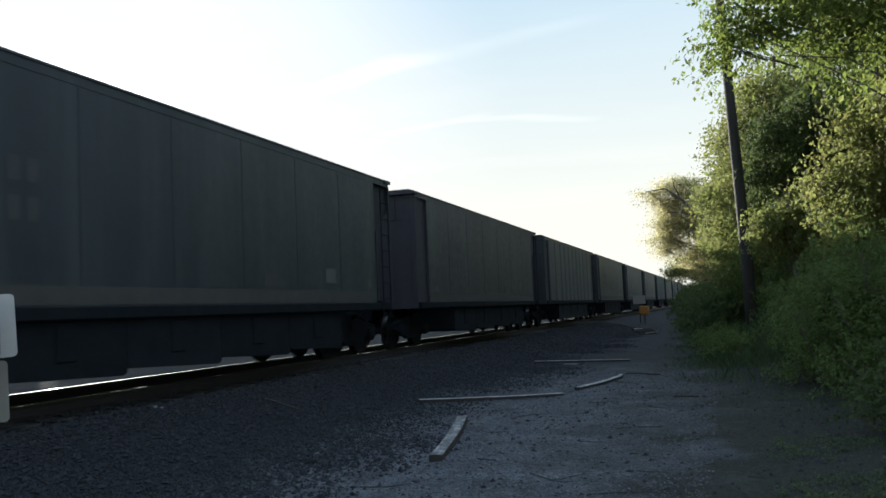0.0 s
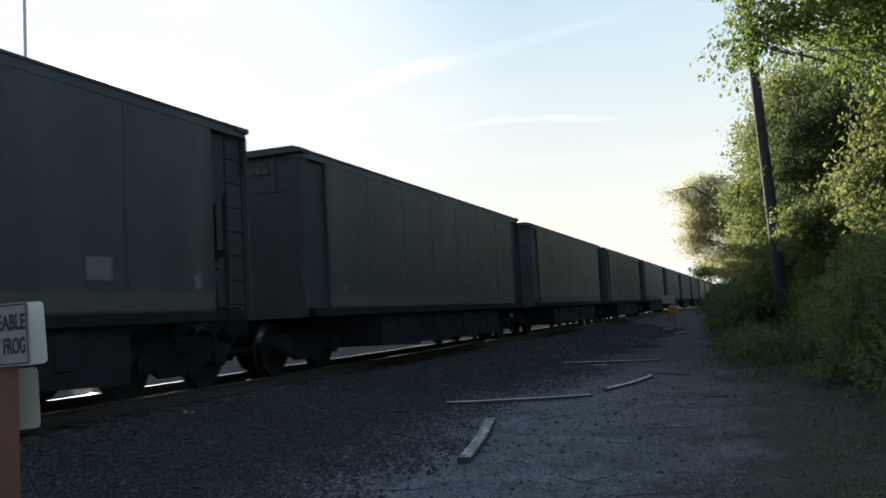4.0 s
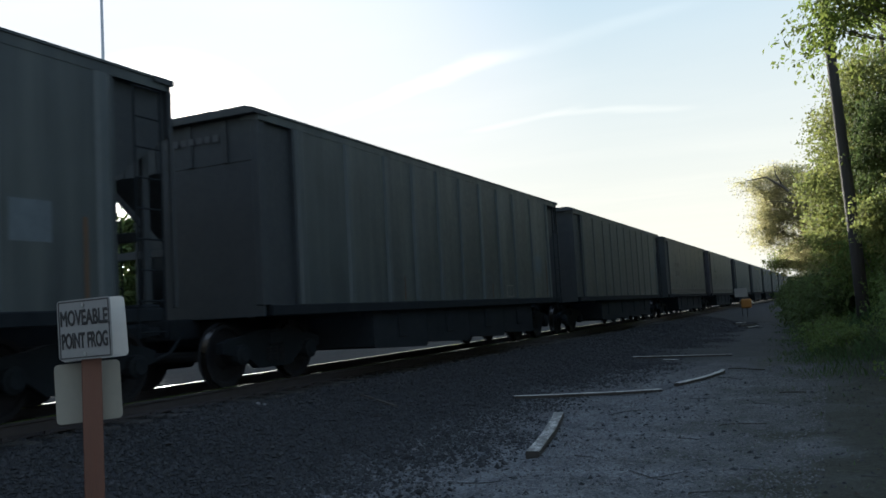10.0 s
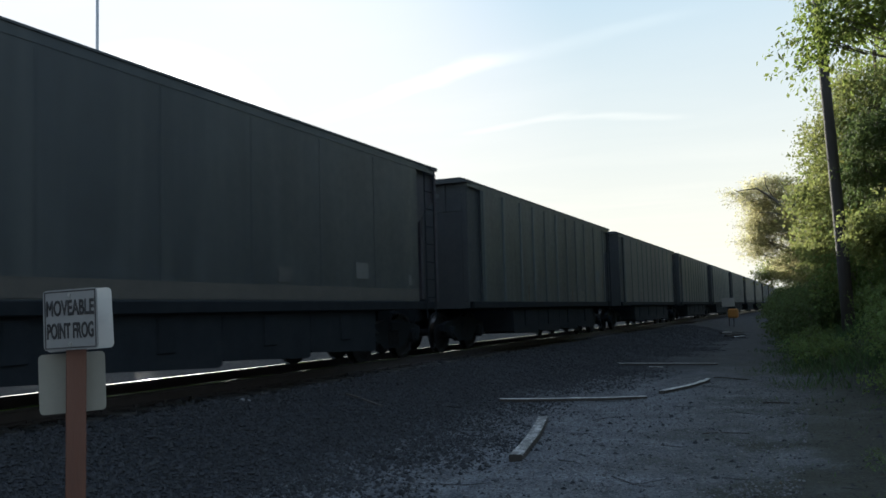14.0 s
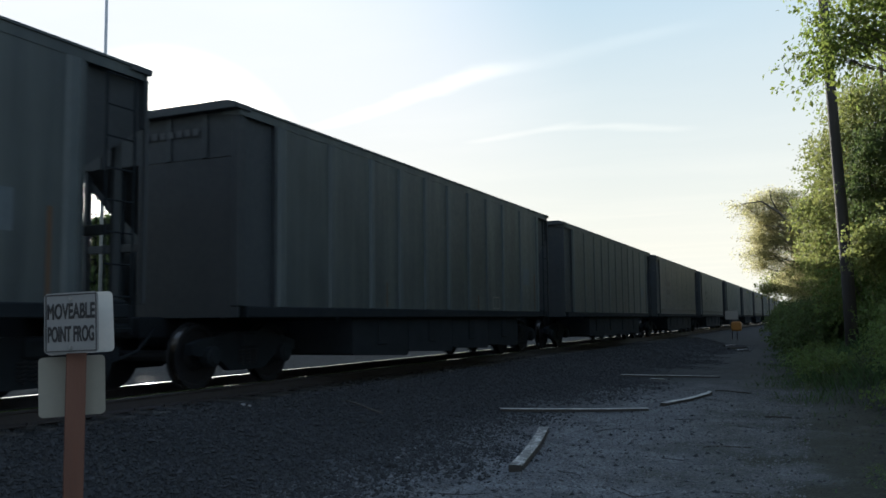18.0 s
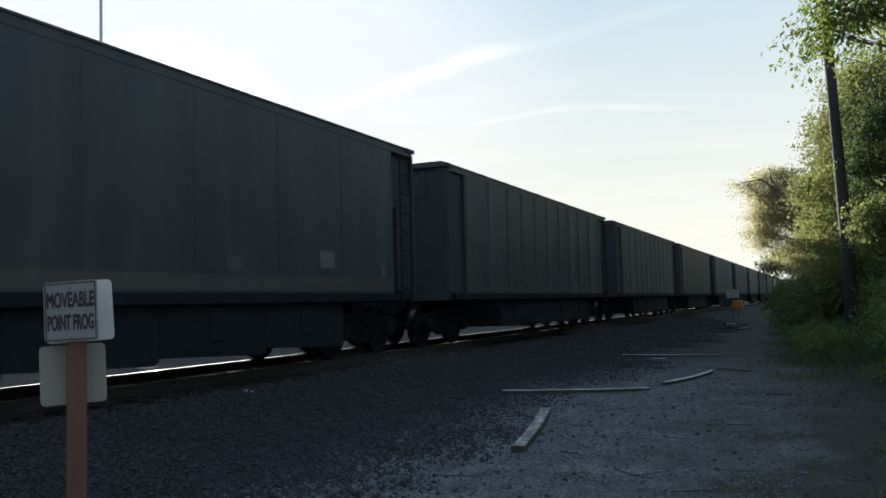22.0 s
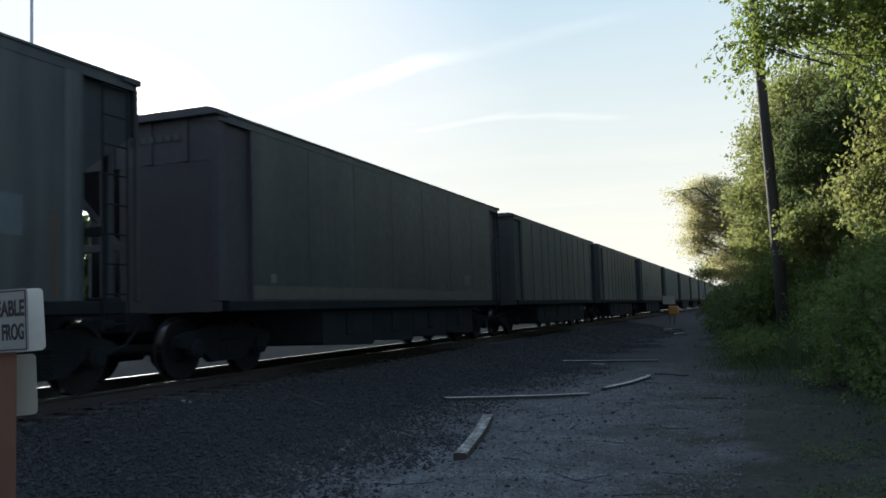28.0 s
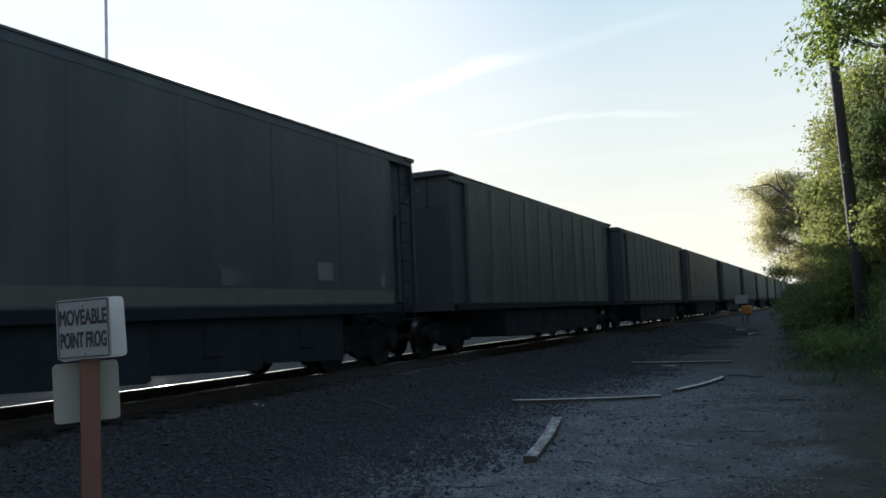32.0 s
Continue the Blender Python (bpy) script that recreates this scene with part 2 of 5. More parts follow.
M = dict(
    side_alu=material("weathered_aluminium", [(0.0180, 0.0252, 0.0321), (0.0256, 0.0359, 0.0446), (0.0371, 0.0501, 0.0607)], 0.9, (0.45, 0.62), 0.15, 0.08, 60,
                      rand=0.08, grime=((0.063, 0.077, 0.080), (3.0, 3.0, 0.22), 0.7)),
    side_steel=material("faded_dark_paint", [(0.0154, 0.0221, 0.0290), (0.0210, 0.0295, 0.0383), (0.0289, 0.0394, 0.0499)], 0.8, (0.45, 0.62), 0.0, 0.08, 50,
                        rand=0.1, grime=((0.045, 0.055, 0.060), (2.2, 2.2, 0.2), 0.7)),
    # end sheets and bays, coloured darker than the sides
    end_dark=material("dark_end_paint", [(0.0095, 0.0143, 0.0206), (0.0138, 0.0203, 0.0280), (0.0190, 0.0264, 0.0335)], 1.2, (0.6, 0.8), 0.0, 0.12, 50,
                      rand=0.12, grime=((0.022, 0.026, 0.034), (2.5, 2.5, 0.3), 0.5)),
    rust_band=material("rust_band", [(0.0351, 0.0360, 0.0351), (0.0459, 0.0468, 0.0441), (0.0603, 0.0576, 0.0531)], 2.5, (0.7, 0.9), 0.0, 0.2, 50, rand=0.15),
    rust_streak=material("rust_streak", [(0.0360, 0.0270, 0.0192), (0.0600, 0.0372, 0.0216), (0.0900, 0.0492, 0.0252)], 4.0, (0.7, 0.9), 0.0, 0.2, 50, stretch=(6, 6, 0.7)),
    truck=material("greasy_black", [(0.0064, 0.0088, 0.0123), (0.0094, 0.0128, 0.0171), (0.0139, 0.0172, 0.0211)], 3.0, (0.85, 0.98), 0.0, 0.2, 40, spec=0.12),
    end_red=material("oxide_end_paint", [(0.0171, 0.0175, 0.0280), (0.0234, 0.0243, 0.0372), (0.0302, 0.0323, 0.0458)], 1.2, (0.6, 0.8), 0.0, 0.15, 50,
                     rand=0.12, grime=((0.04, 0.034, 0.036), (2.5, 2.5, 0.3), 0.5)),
    under=material("grimy_black_steel", [(0.0076, 0.0103, 0.0142), (0.0112, 0.0148, 0.0197), (0.0166, 0.0199, 0.0244)], 2.0, (0.85, 0.98), 0.0, 0.25, 40, rand=0.1, spec=0.12),
    wheel=material("wheel_steel", [(0.0094, 0.0108, 0.0144), (0.0146, 0.0156, 0.0187)], 4.0, (0.7, 0.85), 0.2, 0.15, 60, spec=0.2),
    # post faces: the side colour made paler, light on them put into the colour
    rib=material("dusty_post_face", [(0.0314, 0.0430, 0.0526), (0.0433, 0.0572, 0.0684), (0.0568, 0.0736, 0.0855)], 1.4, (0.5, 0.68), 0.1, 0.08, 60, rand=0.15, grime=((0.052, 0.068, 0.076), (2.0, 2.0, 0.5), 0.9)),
    tread=material("polished_tread", [(0.0667, 0.0652, 0.0622), (0.0815, 0.0800, 0.0771)], 6.0, (0.2, 0.3), 1.0, 0.02, 60),
    bars=material("stencil_white", [(0.1200, 0.1200, 0.1152), (0.1488, 0.1488, 0.1440)], 5.0, (0.6, 0.8), 0.0, 0.05, 60),
    bars_pale=material("pale_placard", [(0.0780, 0.0840, 0.0870), (0.1020, 0.1080, 0.1110)], 5.0, (0.6, 0.8), 0.0, 0.05, 60),
    bars_dim=material("faded_stencil", [(0.0408, 0.0446, 0.0470), (0.0528, 0.0566, 0.0590)], 5.0, (0.6, 0.8), 0.0, 0.05, 60),
    end_mark=material("faded_end_mark", [(0.030, 0.033, 0.042), (0.042, 0.046, 0.056)], 5.0, (0.6, 0.8), 0.0, 0.05, 60),
    bars_blue=material("faded_blue_stencil", [(0.050, 0.068, 0.085), (0.080, 0.105, 0.128)], 6.0, (0.6, 0.8), 0.0, 0.05, 60),
    rail=material("rail_rust", [(0.0228, 0.0215, 0.0247), (0.0358, 0.0330, 0.0377)], 5.0, (0.7, 0.9), 0.1, 0.2, 60),
    railtop=material("rail_running_surface", [(0.8288, 0.84, 0.8512), (0.896, 0.9072, 0.9184)], 8.0, (0.03, 0.05), 1.0, 0.0, 90, stretch=(6, 0.3, 6)),
    tie=material("creosoted_timber", [(0.0210, 0.0216, 0.0231), (0.0338, 0.0342, 0.0363), (0.0525, 0.0558, 0.0605)], 2.0, (0.8, 0.95), 0.0, 0.5, 18, stretch=(0.6, 6, 6), rand=0.2),
    stone=material("ballast_stone", [(0.0118, 0.0141, 0.0184), (0.0172, 0.0202, 0.0254), (0.0254, 0.0290, 0.0349)], 9.0, (0.8, 0.95), 0.0, 0.4, 60, island=True, rand=0.28),
    pebble=material("path_pebble", [(0.0656, 0.07052, 0.08036), (0.0943, 0.1, 0.1099), (0.1353, 0.141, 0.1509)], 9.0, (0.8, 0.95), 0.0, 0.4, 60, island=True, rand=0.4),
    plank=material("weathered_plank", [(0.16, 0.165, 0.165), (0.36, 0.365, 0.36), (0.56, 0.565, 0.55)], 2.0, (0.8, 0.95), 0.0, 0.6, 14, stretch=(8, 0.7, 8), rand=0.12),
    plank_dark=material("mottled_plank", [(0.035, 0.037, 0.038), (0.17, 0.174, 0.172), (0.62, 0.62, 0.61)], 2.2, (0.8, 0.95), 0.0, 0.7, 14, stretch=(5, 2.2, 5)),
    old_wood=material("dark_old_wood", [(0.0245, 0.0223, 0.0204), (0.0385, 0.0360, 0.0333)], 2.0, (0.8, 0.95), 0.0, 0.6, 14, stretch=(8, 0.7, 8)),
    pole=material("pole_timber", [(0.02, 0.017, 0.018), (0.032, 0.028, 0.027), (0.048, 0.042, 0.04)], 1.5, (0.8, 0.95), 0.0, 0.6, 20, stretch=(6, 6, 0.4)),
    post=material("orange_post_paint", [(0.0678, 0.0292, 0.0197), (0.0881, 0.0390, 0.0259), (0.1017, 0.0504, 0.0362)], 3.0, (0.6, 0.8), 0.0, 0.2, 40, stretch=(3, 3, 0.5)),
    sign_white=material("sign_white", [(0.1805, 0.1852, 0.1947), (0.2185, 0.2232, 0.2280)], 3.0, (0.4, 0.55), 0.0, 0.03, 60),
    sign_black=material("sign_black", [(0.015, 0.015, 0.018), (0.03, 0.03, 0.033)], 4.0, (0.4, 0.6), 0.0, 0.03, 60),
    sign_back=material("bare_sign_back", [(0.40, 0.41, 0.42), (0.48, 0.49, 0.49)], 4.0, (0.45, 0.6), 0.2, 0.05, 60),
    sign_cream=material("sign_back_cream", [(0.1620, 0.1656, 0.1500), (0.1980, 0.1992, 0.1800)], 4.0, (0.5, 0.7), 0.0, 0.05, 60),
    bolt=material("bolt_zinc", [(0.3, 0.3, 0.3), (0.4, 0.4, 0.4)], 9.0, (0.35, 0.5), 0.9, 0.0),
    galv=material("galvanised_steel", [(0.32, 0.34, 0.37), (0.42, 0.44, 0.46)], 3.0, (0.4, 0.6), 0.5, 0.05, 60),
    yellow=material("yellow_cover", [(0.2127, 0.0916, 0.0118), (0.2599, 0.1208, 0.0157)], 4.0, (0.5, 0.7), 0.0, 0.05, 60),
    bark=material("tree_bark", [(0.06, 0.05, 0.04), (0.10, 0.085, 0.07), (0.15, 0.13, 0.11)], 3.0, (0.85, 0.95), 0.0, 0.7, 14, stretch=(4, 4, 0.6)),
    leaf_green=material("leaf_green", [(0.082, 0.112, 0.03), (0.112, 0.142, 0.037), (0.143, 0.164, 0.047)], 0.5, (0.6, 0.8), 0.0, 0.0, island=True, rand=0.28, translucent=0.42, spec=0.12),
    leaf_yellow=material("leaf_spring_yellow", [(0.1026, 0.1222, 0.0437), (0.1382, 0.1531, 0.0521), (0.1786, 0.1751, 0.0668)], 0.5, (0.6, 0.8), 0.0, 0.0, island=True, rand=0.28, translucent=0.42, spec=0.12),
    leaf_dark=material("leaf_dark_green", [(0.046, 0.066, 0.026), (0.065, 0.088, 0.032), (0.09, 0.11, 0.04)], 0.6, (0.6, 0.8), 0.0, 0.0, island=True, rand=0.28, translucent=0.3, spec=0.12),
    leaf_willow=material("leaf_pale_willow", [(0.1943, 0.1901, 0.0997), (0.2323, 0.2213, 0.1199), (0.2703, 0.2492, 0.1420)], 0.4, (0.6, 0.8), 0.0, 0.0, island=True, rand=0.3, translucent=0.68, spec=0.12),
    leaf_bush=material("leaf_bush", [(0.074, 0.108, 0.034), (0.097, 0.133, 0.041), (0.121, 0.154, 0.052)], 0.6, (0.6, 0.8), 0.0, 0.0, island=True, rand=0.28, translucent=0.33, spec=0.12),
    grass=material("grass_blades", [(0.0310, 0.0561, 0.0200), (0.0496, 0.0792, 0.0300), (0.0868, 0.0924, 0.0600)], 0.8, (0.6, 0.8), 0.0, 0.0, island=True, rand=0.35, translucent=0.3, spec=0.2),
    weed=material("low_weed_leaf", [(0.0450, 0.0660, 0.0330), (0.0630, 0.0870, 0.0405), (0.0870, 0.1080, 0.0510)], 0.8, (0.6, 0.8), 0.0, 0.0, island=True, rand=0.35, translucent=0.15, spec=0.12),
    litter=material("dry_leaf_litter", [(0.0183, 0.0161, 0.0129), (0.0485, 0.0435, 0.0355), (0.1211, 0.1115, 0.0970)], 3.0, (0.8, 0.95), 0.0, 0.0, island=True, rand=0.4),
)


def ground_material():
    """Dark ballast by the track, pale packed gravel along the path, earth and thin turf towards the trees."""
    m = bpy.data.materials.new("trackside_ground")
    m.use_nodes = True
    nt = m.node_tree
    N, Lk = nt.nodes.new, nt.links.new
    b = nt.nodes["Principled BSDF"]
    tc, sep = N("ShaderNodeTexCoord"), N("ShaderNodeSeparateXYZ")
    Lk(tc.outputs["Object"], sep.inputs[0])

    def tex(s, detail=6.0, r=0.6):
        n = N("ShaderNodeTexNoise")
        n.inputs["Scale"].default_value, n.inputs["Detail"].default_value, n.inputs["Roughness"].default_value = s, detail, r
        Lk(tc.outputs["Object"], n.inputs["Vector"])
        return n.outputs["Fac"]

    def ramp(fac, cols, lo=0.35, hi=0.68):
        r = N("ShaderNodeValToRGB")
        e = r.color_ramp.elements
        while len(e) < len(cols):
            e.new(0.5)
        for i, c in enumerate(cols):
            e[i].position, e[i].color = lo + (hi - lo) * i / (len(cols) - 1), (*c, 1)
        Lk(fac, r.inputs[0])
        return r.outputs[0]

    def edge(at, soft, wob, src, axis=0):
        a = N("ShaderNodeMath")
        a.operation = "MULTIPLY_ADD"
        Lk(src, a.inputs[0])
        a.inputs[1].default_value = wob
        Lk(sep.outputs[axis], a.inputs[2])
        r = N("ShaderNodeMapRange")
        r.interpolation_type = "SMOOTHSTEP"
        r.inputs["From Min"].default_value, r.inputs["From Max"].default_value = at - soft + wob / 2, at + soft + wob / 2
        Lk(a.outputs[0], r.inputs[0])
        return r.outputs[0]

    def mix(f, a, c):
        x = N("ShaderNodeMix")
        x.data_type = "RGBA"
        Lk(f, x.inputs[0]), Lk(a, x.inputs[6]), Lk(c, x.inputs[7])
        return x.outputs[2]

    wide, mid, fine = tex(0.35), tex(2.2), tex(38, 8, 0.7)
    vo = N("ShaderNodeTexVoronoi")
    vo.inputs["Scale"].default_value = 26
    Lk(tc.outputs["Object"], vo.inputs["Vector"])
    ballast = ramp(vo.outputs["Color"], [(0.0105, 0.0129, 0.0166), (0.0175, 0.0209, 0.0264), (0.0270, 0.0311, 0.0379)], 0.1, 0.9)
    mp, ruts = N("ShaderNodeMapping"), N("ShaderNodeTexNoise")
    mp.inputs["Scale"].default_value = (2.6, 0.25, 1)
    ruts.inputs["Scale"].default_value, ruts.inputs["Detail"].default_value = 1.0, 6.0
    Lk(tc.outputs["Object"], mp.inputs[0]), Lk(mp.outputs[0], ruts.inputs["Vector"])
    grit = N("ShaderNodeTexVoronoi")                       # single grains of the packed gravel
    grit.inputs["Scale"].default_value = 42
    Lk(tc.outputs["Object"], grit.inputs["Vector"])
    gravel = mix(tex(55, 8, 0.8), ramp(ruts.outputs["Fac"], [(0.018, 0.0215, 0.026), (0.085, 0.093, 0.106), (0.150, 0.160, 0.176)], 0.36, 0.64),
                 ramp(mid, [(0.024, 0.028, 0.034), (0.100, 0.108, 0.121), (0.190, 0.200, 0.218)], 0.38, 0.64))
    gravel = mix(tex(13, 6, 0.7), gravel, ramp(grit.outputs["Color"], [(0.020, 0.024, 0.030), (0.085, 0.095, 0.110), (0.230, 0.240, 0.255)], 0.15, 0.9))
    earth = mix(mid, ramp(tex(30, 8, 0.8), [(0.005, 0.0060, 0.0050), (0.021, 0.0240, 0.020), (0.100, 0.096, 0.086)]), ramp(tex(9), [(0.0105, 0.0145, 0.0100), (0.032, 0.037, 0.026)]))
    # ground beyond the track is coloured darker, standing in for shade there
    shaded_bed = ramp(tex(7), [(0.00624, 0.00702, 0.00832), (0.01352, 0.01456, 0.01664)])
    far_path = ramp(tex(5), [(0.013, 0.0155, 0.0185), (0.028, 0.0315, 0.0365)])      # the path's colour turns darker further along
    gravel = mix(edge(20.0, 6.0, 6.0, wide, 1), gravel, far_path)
    ballast = mix(edge(-10.6, 0.5, 0.6, mid), shaded_bed, ballast)
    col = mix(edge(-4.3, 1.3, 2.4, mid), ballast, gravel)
    col = mix(edge(-1.15, 1.7, 7.0, tex(0.9)), col, earth)
    Lk(col, b.inputs["Base Color"])
    b.inputs["Roughness"].default_value = 0.92
    b.inputs["Specular IOR Level"].default_value = 0.25
    hm, bp = N("ShaderNodeMix"), N("ShaderNodeBump")
    hm.data_type, hm.inputs[0].default_value = "FLOAT", 0.5
    Lk(fine, hm.inputs[2]), Lk(vo.outputs["Distance"], hm.inputs[3])
    bp.inputs["Strength"].default_value, bp.inputs["Distance"].default_value = 0.7, 0.03
    Lk(hm.outputs[0], bp.inputs["Height"]), Lk(bp.outputs[0], b.inputs["Normal"])
    return m


M["ground"] = ground_material()


# ---- mesh helpers ----
def part(name, bm, mat, parent=None, label="", m=None, smooth=False):
    """Links a bmesh as one mesh object under a thing or a part."""
    me = bpy.data.meshes.new(name)
    bm.normal_update()
    bm.to_mesh(me)
    bm.free()
    for k in (mat if isinstance(mat, (list, tuple)) else [mat]):
        me.materials.append(M[k])
    if smooth:
        for p in me.polygons:
            p.use_smooth = True
    ob = new(name, me)
    if parent is not None:
        ob.parent = parent
    if m is not None:
        ob.matrix_basis = m
    if label:
        ob["label"] = label
    return ob


def again(ob, m, parent=None):
    """Another object on the same mesh."""
    o = new(ob.name.split(".")[0], ob.data)
    o.parent, o.matrix_basis = parent or ob.parent, m
    if "label" in ob:
        o["label"] = ob["label"]
    return o


def empty(name, x=0, y=0, z=0):
    o = new(name)
    o.empty_display_size = 0.2
    o.location = (x, y, z)
    return o


def box(bm, x0, x1, y0, y1, z0, z1, bev=0.0):
    r = bmesh.ops.create_cube(bm, size=1.0)
    vs = r["verts"]
    bmesh.ops.scale(bm, vec=(x1 - x0, y1 - y0, z1 - z0), verts=vs)
    bmesh.ops.translate(bm, vec=((x0 + x1) / 2, (y0 + y1) / 2, (z0 + z1) / 2), verts=vs)
    if bev:
        es = list({e for v in vs for e in v.link_edges})
        bmesh.ops.bevel(bm, geom=es, offset=bev, segments=1, affect="EDGES", profile=0.7)
    return vs


def prism(bm, pts, lo, hi, axis="x"):
    """A flat outline pushed from lo to hi along an axis; the outline is in the other two axes, in order."""
    def v(p, k):
        return {"x": (k, p[0], p[1]), "y": (p[0], k, p[1]), "z": (p[0], p[1], k)}[axis]
    a = [bm.verts.new(v(p, lo)) for p in pts]
    b = [bm.verts.new(v(p, hi)) for p in pts]
    n = len(pts)
    bm.faces.new(a[::-1]), bm.faces.new(b)
    for i in range(n):
        bm.faces.new((a[i], a[(i + 1) % n], b[(i + 1) % n], b[i]))
    bmesh.ops.recalc_face_normals(bm, faces=bm.faces)


def tube(bm, pts, radii, seg=7):
    """A tapered tube through points."""
    rings = []
    pts = [Vector(p) for p in pts]
    for i, p in enumerate(pts):
        d = (pts[min(i + 1, len(pts) - 1)] - pts[max(i - 1, 0)]).normalized()
        q = d.to_track_quat("Z", "Y")
        r = radii[i] if isinstance(radii, (list, tuple)) else radii
        rings.append([bm.verts.new(p + q @ Vector((r * math.cos(6.2832 * k / seg), r * math.sin(6.2832 * k / seg), 0))) for k in range(seg)])
    for a, b in zip(rings, rings[1:]):
        for k in range(seg):
            bm.faces.new((a[k], a[(k + 1) % seg], b[(k + 1) % seg], b[k]))
    bm.faces.new(rings[0][::-1]), bm.faces.new(rings[-1])


def lathe(bm, prof, seg=20, axis="x"):
    """A closed profile of (along, radius) turned about an axis."""
    rings = []
    for a, r in prof:
        ring = []
        for k in range(seg):
            c, s = math.cos(6.28319 * k / seg) * r, math.sin(6.28319 * k / seg) * r
            ring.append(bm.verts.new({"x": (a, c, s), "y": (c, a, s), "z": (c, s, a)}[axis]))
        rings.append(ring)
    for a, b in zip(rings, rings[1:]):
        for k in range(seg):
            bm.faces.new((a[k], a[(k + 1) % seg], b[(k + 1) % seg], b[k]))
    bm.faces.new(rings[0][::-1]), bm.faces.new(rings[-1])
    bmesh.ops.recalc_face_normals(bm, faces=bm.faces)


def mesh_from(name, verts, faces, mat, parent=None):
    me = bpy.data.meshes.new(name)
    me.from_pydata(verts.tolist(), [], faces.tolist())
    me.materials.append(M[mat])
    me.update()
    ob = new(name, me)
    if parent is not None:
        ob.parent = parent
    return ob


RNG = np.random.default_rng(7)

# ---- ground ----
TRACK_X, RAIL_Z = -8.833, 0.68


def smooth(a, b, x):
    t = np.clip((x - a) / (b - a), 0, 1)
    return t * t * (3 - 2 * t)


def ground_z(x, y):
    """Height of the ground: ballast shoulder, flat path, low bank under the trees."""
    x, y = np.asarray(x, float), np.asarray(y, float)
    z = 0.47 * smooth(-4.3, -7.3, x)
    z = z - 0.25 * smooth(-10.6, -13.5, x)
    z = z + 1.15 * smooth(-0.8, 1.6, x) * smooth(15, 25, y) * (1 - 0.6 * smooth(40, 60, y)) + 0.15 * smooth(0.8, 4, x)
    z = z + 0.018 * np.sin(1.9 * x + 0.7 * y) * np.sin(0.8 * y - 0.5 * x) + 0.012 * np.sin(4.1 * x + 1.0) * np.sin(2.7 * y + 2.2 * x)
    z = z - 0.03 * np.exp(-((x + 1.6) / 0.22) ** 2) - 0.03 * np.exp(-((x + 3.2) / 0.22) ** 2)
    return z


def build_ground():
    xs = np.concatenate([[-4000, -1500, -600, -250, -120, -70, -45, -32, -25, -20, -17.5], np.arange(-16, 6, 0.17), [7, 9, 12, 17, 25, 45, 100, 300, 1000, 4000]])
    ys = np.concatenate([[-1500, -400, -120, -50, -25, -12, -6, -3], np.arange(0, 32, 0.17), np.arange(32, 80, 0.7), np.arange(80, 200, 5), [220, 300, 450, 800, 1600, 4800]])
    X, Y = np.meshgrid(xs, ys)
    Z = ground_z(X, Y)
    V = np.stack([X.ravel(), Y.ravel(), Z.ravel()], 1)
    nx, ny = len(xs), len(ys)
    i = (np.arange(ny - 1)[:, None] * nx + np.arange(nx - 1)[None, :]).ravel()
    ob = mesh_from("ground", V, np.stack([i, i + 1, i + nx + 1, i + nx], 1), "ground")
    for p in ob.data.polygons:
        p.use_smooth = True
    tagged(ob, "dark ballast, grey gravel path and earthy verge beside the railway", "ground", kind="structure")


build_ground()


def stones(name, n, x0, x1, y0, y1, size, mat, label, power=1.0, lift=0.25, fade=0.0):
    """Loose stones lying on the ground, each an uneven lump."""
    base = np.array([(1, 0, 0), (-1, 0, 0), (0, 1, 0), (0, -1, 0), (0, 0, 1), (0, 0, -1)], float)
    tri = np.array([(0, 2, 4), (2, 1, 4), (1, 3, 4), (3, 0, 4), (2, 0, 5), (1, 2, 5), (3, 1, 5), (0, 3, 5)])
    x = x0 + (x1 - x0) * RNG.random(n)
    y = y0 + (y1 - y0) * RNG.random(n) ** power
    if fade:
        keep = RNG.random(n) > smooth(x1 - fade, x1, x + 0.45 * np.sin(0.55 * y) + 0.3 * np.sin(1.7 * y + 1.0) + 0.2 * np.sin(4.3 * y))
        x, y, n = x[keep], y[keep], int(keep.sum())
    s = size * np.exp(RNG.normal(0, 0.35, n))
    v = base[None] * RNG.uniform(0.6, 1.25, (n, 6, 3)) + RNG.normal(0, 0.18, (n, 6, 3))
    v *= s[:, None, None] * np.stack([np.ones(n), RNG.uniform(0.7, 1, n), RNG.uniform(0.45, 0.8, n)], 1)[:, None, :]
    a = RNG.uniform(0, 6.28, n)
    c, d = np.cos(a)[:, None], np.sin(a)[:, None]
    vx, vy = v[..., 0] * c - v[..., 1] * d, v[..., 0] * d + v[..., 1] * c
    V = np.stack([vx + x[:, None], vy + y[:, None], v[..., 2] + (ground_z(x, y) + s * lift)[:, None]], 2).reshape(-1, 3)
    F = (tri[None] + 6 * np.arange(n)[:, None, None]).reshape(-1, 3)
    tagged(mesh_from(name, V, F, mat), label, "gravel", kind="stuff")


stones("ballast", 120000, -7.4, -3.1, 3.5, 52, 0.019, "stone", "dark crushed stone ballast on the track shoulder", 2.1, fade=2.3)
stones("ballast", 12000, -10.6, -7.2, 2, 40, 0.03, "stone", "dark crushed stone ballast between the ties", 1.2)
stones("ballast", 5000, -14, -10.6, 4, 40, 0.036, "stone", "grey crushed stone beyond the track", 1.2)
stones("gravel", 26000, -4.7, -0.2, 3.5, 20, 0.012, "pebble", "loose pale pebbles on the packed gravel path", 1.6)
stones("clod", 1500, -4.6, 1.5, 3.6, 17, 0.024, "stone", "dark earthy clods scattered over the path", 1.5, 0.0)
